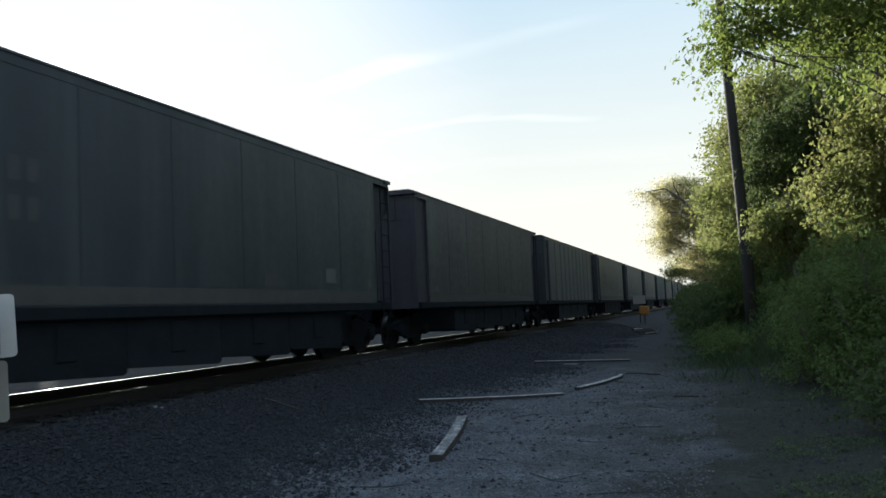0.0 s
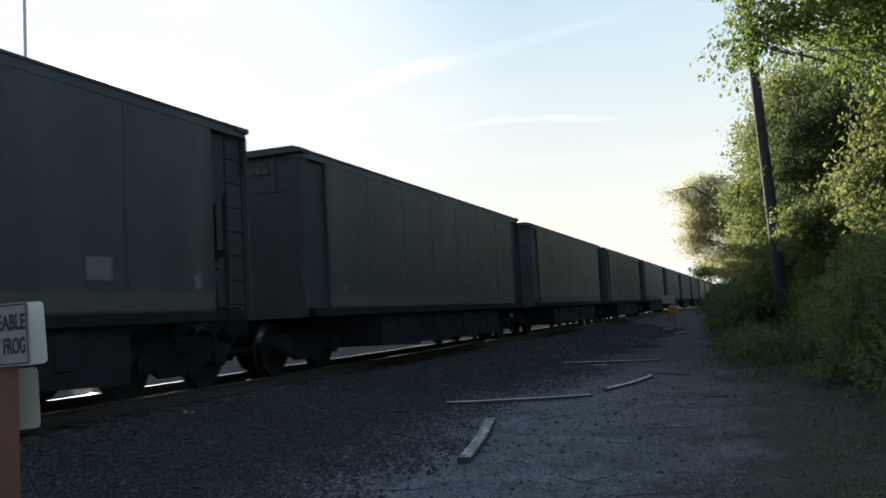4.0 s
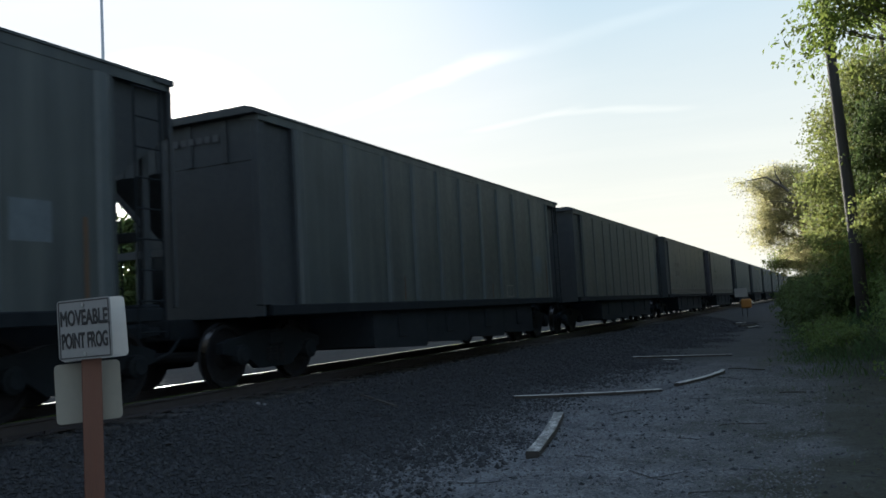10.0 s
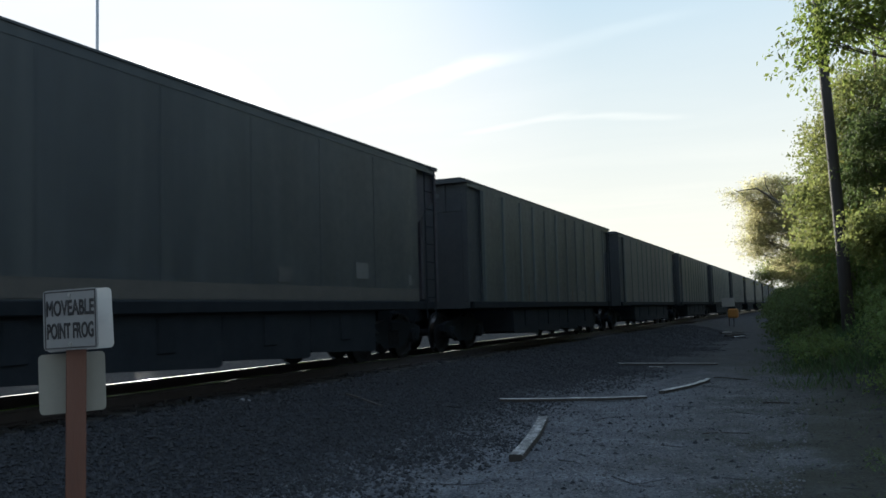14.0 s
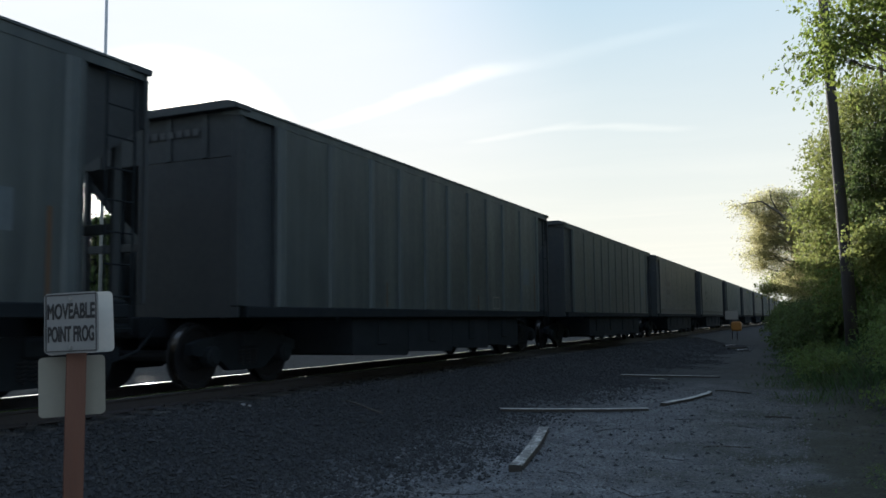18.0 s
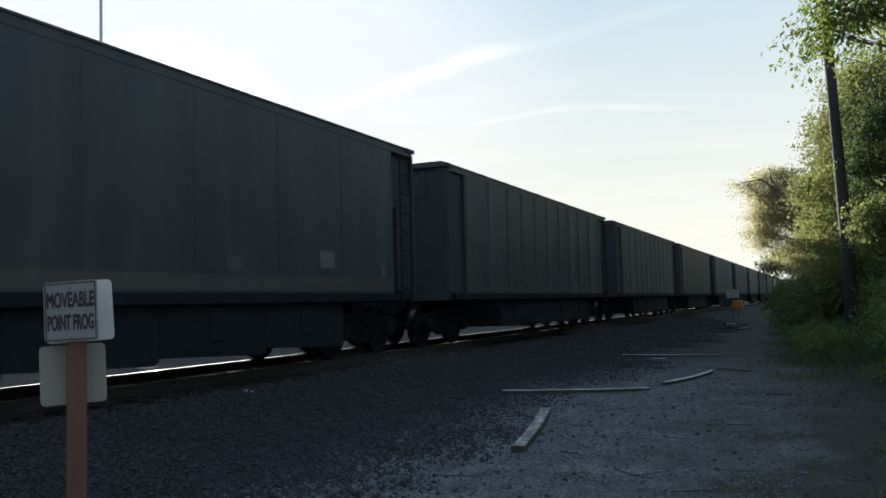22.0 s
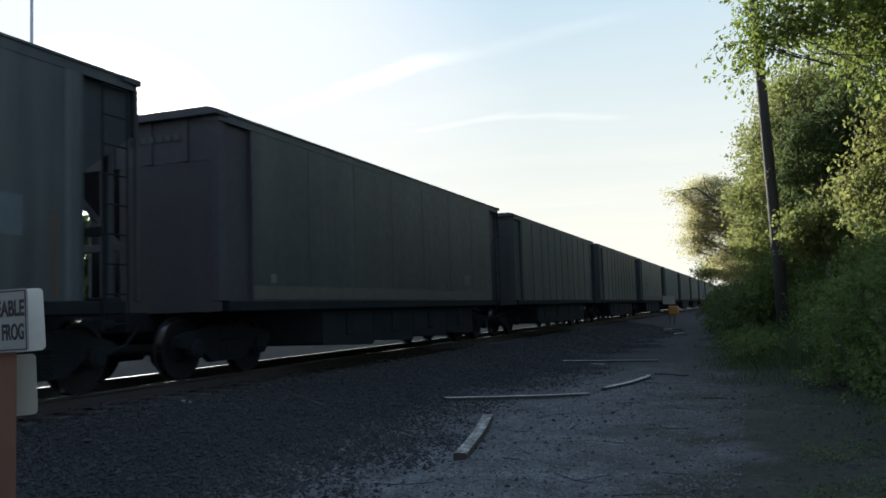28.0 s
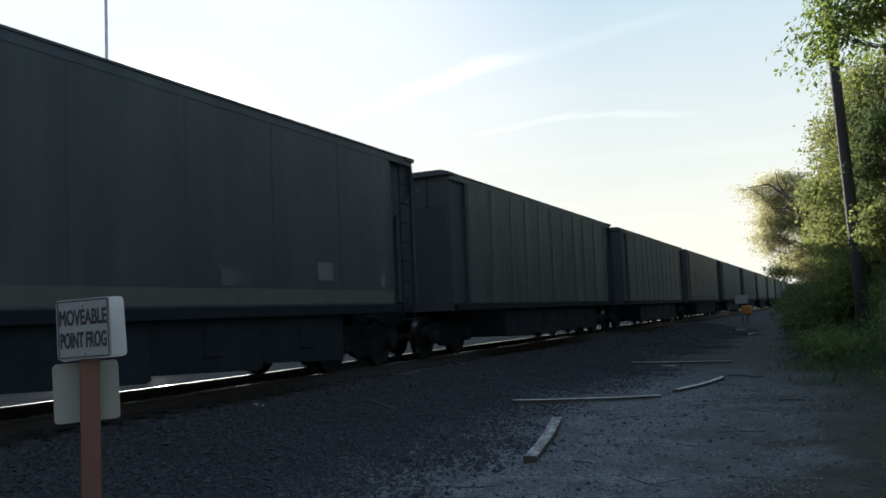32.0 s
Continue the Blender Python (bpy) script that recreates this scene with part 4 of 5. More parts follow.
def pale_stone(x, y, r, label):
    """A lump of light rock on the dark ballast."""
    bm = bmesh.new()
    bmesh.ops.create_icosphere(bm, subdivisions=2, radius=r)
    for v in bm.verts:
        v.co *= 1 + 0.35 * noise.noise(v.co * 22 + Vector((x, y, 0)))
        v.co.z *= 0.7
    tagged(part("stone", bm, "pebble", None, "", pose(x, y, float(ground_z(x, y)) + r * 0.5)), label, "stone", "pale stones on the ballast")


pale_stone(-7.16, 9.42, 0.034, "small pale stone lying on the dark ballast")
pale_stone(-7.05, 9.41, 0.028, "smaller pale stone lying on the dark ballast")


# ---- utility pole, mast, far markers ----
def build_pole():
    x, y = 0.70, 24.0
    z = float(ground_z(x, y))
    pole = tagged(empty("utility_pole", x, y, z), "dark round timber utility pole among the trees", "utility pole")
    bm = bmesh.new()
    tube(bm, [(0, 0, -0.5), (-0.05, 0, 2), (-0.17, 0, 5.5), (-0.33, 0, 10.5)], [0.17, 0.155, 0.135, 0.112], 14)
    part("shaft", bm, "pole", pole, "tapered timber shaft", smooth=True)


def build_mast():
    d, ya = 46.0, radians(46.1)
    x, y = -math.sin(ya) * d, math.cos(ya) * d
    z = float(ground_z(x, y))
    mast = tagged(empty("light_mast", x, y, z), "tall thin grey steel mast beyond the track", "mast")
    bm = bmesh.new()
    tube(bm, [(0, 0, 0), (0, 0, 10), (0, 0, 28)], [0.10, 0.085, 0.06], 10)
    part("shaft", bm, "galv", mast, "thin galvanised shaft", smooth=True)
    bm = bmesh.new()
    box(bm, -0.25, 0.25, -0.25, 0.25, -0.05, 0.04, 0.01)
    part("base_plate", bm, "galv", mast)


def build_marker(x, y, w, zc, with_cover):
    z = float(ground_z(x, y))
    m = tagged(empty("track_marker", x, y, z), "small white trackside marker" + (" with a yellow cover below" if with_cover else " far down the track"), "marker")
    bm = bmesh.new()
    tube(bm, [(0, 0, -0.1), (0, 0, zc - z + 0.2)], 0.025, 8)
    part("stake", bm, "under", m)
    bm = bmesh.new()
    rounded(bm, w, w * 0.7, 0.03, -0.045, -0.04)
    part("plate", bm, "sign_white", m, "white plate", pose(0, 0, zc - z))
    if with_cover:
        bm = bmesh.new()
        box(bm, -0.04, 0.60, -0.3, 0.3, -0.10, 0.52, 0.08)
        c = part("cover", bm, "yellow", m, "yellow cover", pose(0, 0, 0.8 - z))
        bm = bmesh.new()
        tube(bm, [(0.3, 0, -0.9), (0.3, 0, -0.05)], 0.025, 8)
        part("leg", bm, "under", c)


build_pole()
build_mast()
build_marker(-5.50, 59.7, 0.82, 1.75, True)
build_marker(-4.82, 99.8, 0.5, 1.6, False)


# ---- trees ----
SUNWARD, SKYWARD = (-0.80, 0.0, 0.30), (-0.50, -0.35, 0.60)      # crowns turn their leaves to the sun, low bushes to the open sky


def leaf_cloud(centres, radii, per, size, flat=0.75, dirs=None, face=SKYWARD):
    """Leaves round clump centres, or strung along twigs: each a small folded blade with its own turn."""
    n = len(centres) * per
    c = np.repeat(centres, per, 0)
    r = np.repeat(radii, per)[:, None]
    d = RNG.normal(0, 1, (n, 3))
    d /= np.linalg.norm(d, axis=1, keepdims=True)
    if dirs is None:
        p = c + d * r * (RNG.random((n, 1)) ** 0.5) * np.array([1, 1, flat])
        u = RNG.normal(0, 1, (n, 3)) + np.array([0, 0, -0.4])
    else:
        g, t = np.repeat(dirs, per, 0), RNG.uniform(-1.0, 1.3, (n, 1))
        p = c + g * r * t + d * r * RNG.random((n, 1)) * (0.62 - 0.25 * t) + np.array([0, 0, -0.12]) * r * np.maximum(t, 0) ** 2
        u = RNG.normal(0, 0.8, (n, 3)) + g + np.array([0, 0, -0.3])
    nrm = RNG.normal(0, 0.62, (n, 3)) + np.array(face)
    nrm /= np.linalg.norm(nrm, axis=1, keepdims=True)
    w = np.cross(u, nrm)
    w /= np.linalg.norm(w, axis=1, keepdims=True)
    u = np.cross(nrm, w)
    s = (size * np.exp(RNG.normal(0, 0.25, n)))[:, None]
    V = np.stack([p, p + u * s * 0.5 + w * s * 0.3 + nrm * s * 0.08, p + u * s, p + u * s * 0.5 - w * s * 0.3 + nrm * s * 0.08], 1).reshape(-1, 3)
    i = 4 * np.arange(n)[:, None]
    return V, np.concatenate([i + np.array([[0, 1, 2]]), i + np.array([[0, 2, 3]])], 1).reshape(-1, 3)


def crown_points(blobs, count, shell=0.55):
    vol = np.array([b[3] * b[4] * b[5] for b in blobs]) ** 0.8
    pick = RNG.choice(len(blobs), count, p=vol / vol.sum())
    B = np.array(blobs)[pick]
    d = RNG.normal(0, 1, (count, 3))
    d /= np.linalg.norm(d, axis=1, keepdims=True)
    rad = (shell + (1.06 - shell) * RNG.random((count, 1)) ** 0.7) * (1 + 0.16 * np.sin(5 * d[:, :1] + 3 * d[:, 2:]) * np.cos(4 * d[:, 1:2]))
    g = d + RNG.normal(0, 0.5, (count, 3)) + np.array([-0.1, 0, 0.15])
    return B[:, :3] + d * rad * B[:, 3:], g / np.linalg.norm(g, axis=1, keepdims=True)


DENSE = 1.45


def uneven(blobs):
    """Break each lobe into a core and smaller tufts that stick out of it."""
    out = []
    for b in blobs:
        c, r = np.array(b[:3]), np.array(b[3:])
        out.append((*c, *(r * 0.85)))
        for _ in range(5):
            d = RNG.normal(0, 1, 3)
            d /= np.linalg.norm(d)
            out.append((*(c + d * r * RNG.uniform(0.6, 1.0)), *(r * RNG.uniform(0.3, 0.6))))
    return out


def tree(x, y, trunk_h, trunk_r, blobs, clumps, per, leaf, mat, label, clump_r=0.4, limbs=True, name="tree", lean=(0, 0), flat=0.75, droop=False):
    """blobs: rough crown lobes, centre from the foot of the tree and half sizes."""
    z = float(ground_z(x, y))
    t = tagged(empty(name, x, y, z), label, "tree" if name == "tree" else "bush", "trees by the track" if name == "tree" else "undergrowth by the path")
    bm = bmesh.new()
    lx, ly = lean
    top = Vector((lx, ly, trunk_h))
    if limbs:
        tube(bm, [(0, 0, -0.3), (lx * 0.15 + 0.05, ly * 0.15, trunk_h * 0.3), (lx * 0.5 - 0.04, ly * 0.5, trunk_h * 0.65), top], [trunk_r * 1.25, trunk_r, trunk_r * 0.7, trunk_r * 0.3], 9)
        for b in blobs:
            c = Vector(b[:3])
            f = min(0.85, max(0.25, c.z / trunk_h * 0.62))
            s = Vector((lx * f * f, ly * f * f, trunk_h * f))
            mid = s.lerp(c, 0.55) + Vector((random.uniform(-0.2, 0.2), random.uniform(-0.2, 0.2), 0.25))
            bend = max(1.0, (c - s).length / 2.2)
            jog = [Vector((random.uniform(-0.3, 0.3), random.uniform(-0.3, 0.3), random.uniform(-0.18, 0.3))) * bend for _ in range(2)] + [Vector((0, 0, 0.1))]
            tube(bm, [s, s.lerp(mid, 0.5) + jog[0], mid, mid.lerp(c, 0.45) + jog[1], c + jog[2]], [trunk_r * 0.32, trunk_r * 0.24, trunk_r * 0.16, trunk_r * 0.10, trunk_r * 0.05], 6)
            for q in range(5):
                d = Vector((random.uniform(-1, 1) * b[3], random.uniform(-1, 1) * b[4], random.uniform(-0.6, 1) * b[5])) * 0.75
                tube(bm, [mid.lerp(c, random.uniform(0.3, 1)), c + d * 0.55 + Vector((0, 0, 0.1)), c + d], [trunk_r * 0.12, trunk_r * 0.07, trunk_r * 0.03], 4)
    else:
        for b in blobs:
            for q in range(4):
                tube(bm, [(random.uniform(-0.2, 0.2), random.uniform(-0.2, 0.2), -0.1), Vector(b[:3]) * 0.6, Vector(b[:3]) + Vector((random.uniform(-.5, .5) * b[3], random.uniform(-.5, .5) * b[4], 0.4 * b[5]))],
                     [trunk_r, trunk_r * 0.6, trunk_r * 0.2], 5)
    part("trunk" if limbs else "stem", bm, "bark", t, smooth=True)
    (c, g), per = crown_points(uneven(blobs), int(clumps * DENSE * 1.9), 0.45), max(8, int(per * 0.5))
    g, c = g[c[:, 2] > 0.1], c[c[:, 2] > 0.1]
    if droop:
        g = g * np.array([1, 1, 0.6]) + np.array([-0.35, 0, -0.1])
    V, F = leaf_cloud(c, clump_r * RNG.uniform(0.6, 1.5, len(c)), per, leaf, flat, g, SUNWARD if limbs or trunk_h > 2.9 else SKYWARD)
    mesh_from("crown", V, F, mat, t)
    return t


def placed(x, y, lobes):
    """Crown lobes given in the world, as seen from the foot of the tree."""
    z = float(ground_z(x, y))
    return [(a - x, b - y, c - z, *r) for a, b, c, *r in lobes]


def build_trees():
    # tree whose long limb hangs over the path, in front of the pole
    x, y = 4.9, 16.6
    tree(x, y, 8.0, 0.10, placed(x, y, [(0.2, 16.0, 6.1, 0.42, 0.7, 0.34), (0.55, 16.1, 6.55, 0.65, 0.8, 0.5), (1.2, 16.2, 6.6, 0.9, 1.0, 0.7), (2.1, 16.4, 6.6, 1.0, 1.2, 0.75), (3.2, 16.5, 6.5, 1.2, 1.2, 0.9),
                                        (4.3, 16.0, 5.6, 1.1, 1.2, 1.0), (1.7, 16.6, 8.2, 1.5, 1.4, 1.0), (3.6, 16.6, 8.4, 1.8, 1.6, 1.3), (5.4, 16.2, 6.8, 1.6, 1.6, 1.6)]),
         680, 46, 0.10, "leaf_green", "leafy green tree with a limb hanging over the path", 0.36)
    # sunlit young tree at the edge of the wood
    x, y = 3.2, 18.6
    tree(x, y, 5.6, 0.13, placed(x, y, [(2.25, 18.2, 3.7, 0.75, 0.8, 0.65), (2.9, 18.2, 4.4, 0.9, 0.9, 0.7), (3.6, 18.0, 5.2, 0.9, 0.9, 0.8), (3.8, 18.2, 3.8, 1.0, 0.9, 0.8), (3.0, 18.4, 3.0, 1.0, 0.9, 0.7)]),
         270, 42, 0.10, "leaf_yellow", "young tree with sunlit yellow-green leaves", 0.32)
    # low sunlit tree just past the pole
    x, y = 1.7, 22.4
    tree(x, y, 3.6, 0.07, placed(x, y, [(1.25, 22.4, 3.1, 0.5, 0.6, 0.5), (1.9, 22.4, 3.5, 0.6, 0.6, 0.55), (2.4, 22.3, 3.0, 0.6, 0.6, 0.5)]),
         170, 42, 0.085, "leaf_yellow", "low sunlit yellow-green tree just past the utility pole", 0.3)
    # full tree behind, closing the view into the wood
    x, y = 5.6, 20.6
    tree(x, y, 8.5, 0.2, placed(x, y, [(3.4, 20.6, 7.4, 1.2, 1.2, 1.0), (4.6, 20.6, 6.4, 1.4, 1.2, 1.2), (5.2, 20.6, 8.4, 1.6, 1.2, 1.2), (6.6, 20.4, 7.0, 1.6, 1.2, 1.4), (2.6, 20.8, 8.6, 1.2, 1.2, 0.9), (5.6, 20.4, 4.8, 1.5, 1.2, 1.2)]),
         420, 46, 0.11, "leaf_green", "full green tree inside the edge of the wood", 0.42)
    # tree right behind the pole
    x, y = 2.0, 28.5
    tree(x, y, 8.0, 0.22, placed(x, y, [(0.75, 28.0, 6.3, 1.15, 1.4, 1.0), (0.45, 28.0, 4.7, 1.15, 1.4, 1.0), (0.5, 27.8, 3.2, 1.2, 1.4, 1.0), (1.7, 28.2, 7.6, 1.2, 1.4, 1.0), (1.9, 28.0, 5.0, 1.2, 1.4, 1.2), (2.6, 28.0, 3.2, 1.3, 1.3, 1.2)]),
         800, 48, 0.092, "leaf_yellow", "yellow-green sunlit tree behind the utility pole", 0.42)
    # darker, close-leaved tree in front of it
    x, y = 2.6, 24.6
    tree(x, y, 6.2, 0.16, placed(x, y, [(1.35, 24.5, 4.9, 0.55, 0.7, 0.6), (1.6, 24.5, 6.0, 0.65, 0.7, 0.65), (2.2, 24.4, 5.2, 0.7, 0.7, 0.7), (2.4, 24.6, 6.5, 0.7, 0.7, 0.6), (2.9, 24.4, 5.6, 0.6, 0.7, 0.6), (1.9, 24.5, 4.3, 0.6, 0.7, 0.5)]),
         300, 48, 0.085, "leaf_dark", "close-leaved dark green tree beside the utility pole", 0.3)
    x, y = 4.0, 25.0
    tree(x, y, 7.5, 0.2, placed(x, y, [(3.0, 24.6, 3.4, 1.2, 1.2, 1.0), (3.6, 24.6, 4.9, 1.3, 1.2, 0.9), (4.9, 24.4, 4.2, 1.4, 1.2, 1.3), (5.2, 24.8, 6.4, 1.5, 1.4, 1.2)]),
         400, 48, 0.10, "leaf_green", "dense green tree in the wood", 0.42)
    x, y = 3.8, 34.0
    tree(x, y, 10.5, 0.26, placed(x, y, [(2.2, 34, 8.8, 1.7, 1.8, 1.4), (3.8, 34, 10.4, 2.0, 2.0, 1.5), (4.4, 33.6, 7.4, 2.0, 1.8, 1.8), (2.4, 34, 6.0, 1.8, 1.8, 1.6), (5.6, 34, 9.0, 2.0, 1.8, 1.8), (2.0, 34, 3.4, 1.8, 1.8, 1.6), (6.6, 33.6, 6.0, 2.0, 1.8, 2.0), (4.6, 33.4, 4.6, 2.0, 1.8, 1.6)]),
         420, 42, 0.15, "leaf_green", "tall green tree at the back of the wood", 0.55)
    x, y = 1.0, 42.0
    tree(x, y, 8.0, 0.24, placed(x, y, [(1.2, 42, 6.9, 1.1, 1.8, 1.1), (1.2, 42, 5.0, 1.2, 1.8, 1.2), (0.9, 42, 3.2, 1.3, 1.8, 1.2), (1.9, 42, 7.6, 1.7, 1.8, 1.3), (1.6, 42, 5.0, 1.8, 1.8, 1.8)]),
         420, 42, 0.16, "leaf_yellow", "yellow-green tree further along the path", 0.55)
    x, y = 1.6, 50.0
    tree(x, y, 8.5, 0.24, placed(x, y, [(1.2, 50, 6.2, 1.1, 1.8, 1.2), (1.1, 50, 4.2, 1.2, 1.8, 1.2), (1.9, 50, 7.6, 1.8, 1.8, 1.5), (2.1, 50, 4.6, 1.8, 1.8, 2.0)]),
         360, 40, 0.18, "leaf_yellow", "yellow-green tree before the willow", 0.6)
    # low lit trees that close the foot of the wood before the willow
    x, y = -0.6, 62.0
    tree(x, y, 4.2, 0.12, placed(x, y, [(-2.9, 62, 3.7, 1.0, 1.2, 0.6), (-1.9, 62, 4.2, 1.2, 1.2, 0.8), (-0.6, 62, 4.4, 1.3, 1.3, 1.0), (0.6, 62, 4.6, 1.3, 1.3, 1.1)]),
         260, 40, 0.15, "leaf_yellow", "low sunlit yellow-green tree at the foot of the willow", 0.5)
    # pale willow that leans over towards the track
    x, y = 0.6, 58.0
    w = tree(x, y, 6.0, 0.28, placed(x, y, [(-4.25, 58, 8.7, 0.75, 1.2, 0.35), (-3.35, 58, 9.1, 0.8, 1.2, 0.45), (-2.45, 58, 9.5, 0.9, 1.2, 0.45), (-1.45, 58, 9.1, 0.8, 1.2, 0.5), (-3.05, 58, 7.3, 0.7, 1.3, 0.5),
                                            (-2.65, 58, 6.4, 1.25, 1.4, 0.9), (-3.5, 58, 5.8, 0.9, 1.3, 0.65), (-2.85, 58, 5.3, 1.1, 1.3, 0.65), (-1.65, 58, 6.2, 1.4, 1.4, 1.1), (-1.25, 58, 4.8, 1.4, 1.4, 1.0),
                                            (-0.15, 58, 5.5, 1.3, 1.4, 1.3), (-0.55, 58, 3.8, 1.4, 1.4, 0.9), (-1.95, 58, 3.7, 0.7, 1.2, 0.5), (0.55, 58, 7.4, 1.1, 1.4, 1.0), (-2.25, 58.3, 7.6, 1.0, 1.2, 0.7), (-1.15, 58.3, 7.6, 1.1, 1.2, 0.9), (-3.25, 58, 6.6, 0.8, 1.2, 0.6),
                                            (-2.75, 58.2, 8.3, 0.9, 1.2, 0.6), (-1.75, 58.2, 8.5, 1.0, 1.2, 0.8), (-3.7, 58.2, 8.1, 0.55, 1.0, 0.4), (-3.4, 58.2, 7.5, 0.5, 1.0, 0.5), (-0.6, 58.2, 8.5, 1.0, 1.2, 0.8), (-3.55, 58, 4.9, 0.6, 1.0, 0.5)]),
             1250, 38, 0.095, "leaf_willow", "pale feathery willow leaning over towards the track", 0.52, lean=(-0.9, 0), droop=True)
    bm = bmesh.new()                                  # the bare limbs that carry the upper spray
    z = float(ground_z(x, y))
    for pts, r in (([(-0.15, 57.4, 5.6), (-1.2, 57.3, 7.0), (-2.15, 57.2, 8.1), (-3.15, 57.2, 8.85), (-4.35, 57.3, 8.75)], 0.13), ([(-0.05, 57.2, 5.7), (-0.65, 57.1, 6.9), (-1.25, 57.0, 8.0), (-1.85, 57.0, 9.2)], 0.10),
                   ([(-2.15, 57.2, 8.1), (-2.55, 57.1, 8.9), (-2.65, 57.1, 9.7)], 0.06), ([(-1.2, 57.3, 7.0), (-2.25, 57.0, 7.2), (-3.25, 57.0, 7.3)], 0.06)):
        tube(bm, [(a - x, b - y - 0.9 * (i > 0), c - z) for i, (a, b, c) in enumerate(pts)], [r * (1 - 0.8 * q / (len(pts) - 1)) for q in range(len(pts))], 7)
    part("limb", bm, "bark", w, "bare leaning limbs", smooth=True)
    for i, (x, y, h) in enumerate([(1.3, 74, 7.0), (3.0, 82, 9), (0.9, 95, 7.5), (3.4, 104, 10), (0.4, 122, 7), (3.0, 140, 10), (0.2, 150, 8), (5.5, 55, 12), (6.5, 44, 12), (7, 70, 13), (7.5, 31, 12), (8.5, 25, 12), (7.6, 19.5, 11), (8.5, 38, 13), (7.2, 12.5, 10)]):
        tree(x, y, h * 0.8, 0.22, [(-1.6, 0, h * 0.4, 2.0, 2.4, h * 0.22), (-0.8, 0, h * 0.68, 2.0, 2.4, h * 0.2), (1.4, 0, h * 0.5, 2.4, 2.4, h * 0.28), (0.8, 0, h * 0.82, 1.9, 2.2, h * 0.16)],
             230 if y > 27 else 420, 30, 0.24 if y > 27 else 0.13, "leaf_green" if i % 3 else "leaf_yellow", "green tree far along the railway", 0.8)
    # undergrowth along the verge
    spots = [(1.55, 15.6, 2.3), (2.2, 15.0, 2.6), (2.75, 14.2, 2.6), (1.8, 17.5, 2.2), (2.3, 17.2, 2.8), (3.3, 13.2, 2.4), (2.0, 10.4, 0.9), (2.9, 11.4, 1.6), (3.6, 10.0, 1.5), (2.1, 13.8, 1.0), (3.0, 14.6, 1.9), (4.2, 13.4, 3.6), (1.65, 18.6, 1.0), (2.0, 19.4, 1.7), (3.1, 20.4, 3.2), (0.2, 20.6, 0.5), (1.6, 21.6, 1.1), (4.4, 18.8, 3.8),
             (-0.1, 25.0, 0.6), (1.7, 24.5, 1.8), (0.2, 28.5, 1.6), (1.4, 26.0, 3.2), (-0.1, 33, 1.9), (-0.6, 39, 2.0), (-0.9, 46, 2.2), (-1.4, 53, 2.4), (-1.9, 61, 2.4), (-2.4, 70, 2.6), (-3.0, 81, 2.7), (-3.8, 95, 2.9), (-4.4, 110, 3.2), (-4.8, 124, 3.4), (5.0, 15.5, 4.2), (5.2, 22.5, 4.0), (6.4, 25.5, 3.6), (4.4, 28, 3.2), (7.2, 21.5, 3.6), (6.2, 30, 3.6), (3.0, 31, 3.0), (8.4, 27, 4.0), (5.0, 36, 3.6), (8, 34, 4.0), (2.4, 38, 3.0), (9.5, 22, 4.0), (6.4, 17.5, 3.4), (5.6, 12.5, 4.0),
             (3.4, 8.8, 0.4), (4.3, 9.0, 0.8), (4.7, 9.8, 1.2), (2.6, 9.3, 0.35), (3.2, 9.9, 0.7), (1.5, 16.2, 0.6), (2.4, 17.0, 1.2), (3.4, 17.0, 1.8), (4.6, 11.4, 1.9), (3.9, 15.8, 3.2)]
    for x, y, h in spots:
        k = 1.0 if y < 26 and x < 4.5 else 1.6
        tree(x, y, h, 0.02, [(-0.35 * k, 0, h * 0.42, 0.55 * k, 0.6 * k, h * 0.4), (0.35 * k, 0.1, h * 0.5, 0.6 * k, 0.6 * k, h * 0.46), (0, -0.2, h * 0.72, 0.45 * k, 0.5 * k, h * 0.3)],
             int(34 * k + 26 * h), 36, 0.058 if y < 26 and x < 4.5 else 0.11, "leaf_dark" if (y < 12 and h < 1.3) or (y > 26 and x < 1.0) else "leaf_bush", "leafy green bush at the edge of the path", 0.2 * k, limbs=False, name="bush")


build_trees()


WOODS = 4.5


def treeline():
    """Far woods beyond the railway, and behind the place, low on the horizon."""
    def band(x, y, w, h, n, size, mat):
        c = np.stack([x + RNG.uniform(-w, w, n), y + RNG.uniform(-6, 6, n), h * 0.93 * RNG.random(n) ** 0.6], 1)
        return leaf_cloud(c, np.full(n, h * 0.13), 30, size)
    Vs, Fs, off = [], [], 0
    belt = [(-85 + 5 * math.sin(0.05 * y), y, 8, WOODS * (0.93 + 0.09 * math.sin(y * 0.13)), 150) for y in range(24, 146, 9)]
    for x, y, w, h, n in belt + [(-230, 260, 80, 9, 300), (-160, 330, 60, 9, 300), (-60, 420, 60, 9, 200), (60, 420, 60, 9, 200), (-90, -80, 60, 9, 200)]:
        V, F = band(x, y, w, h, n, 0.9, "leaf_green")
        Vs.append(V), Fs.append(F + off)
        off += len(V)
    tagged(mesh_from("distant_woods", np.concatenate(Vs), np.concatenate(Fs), "leaf_yellow"), "hazy far woods beyond the railway", "woods", kind="stuff")


treeline()


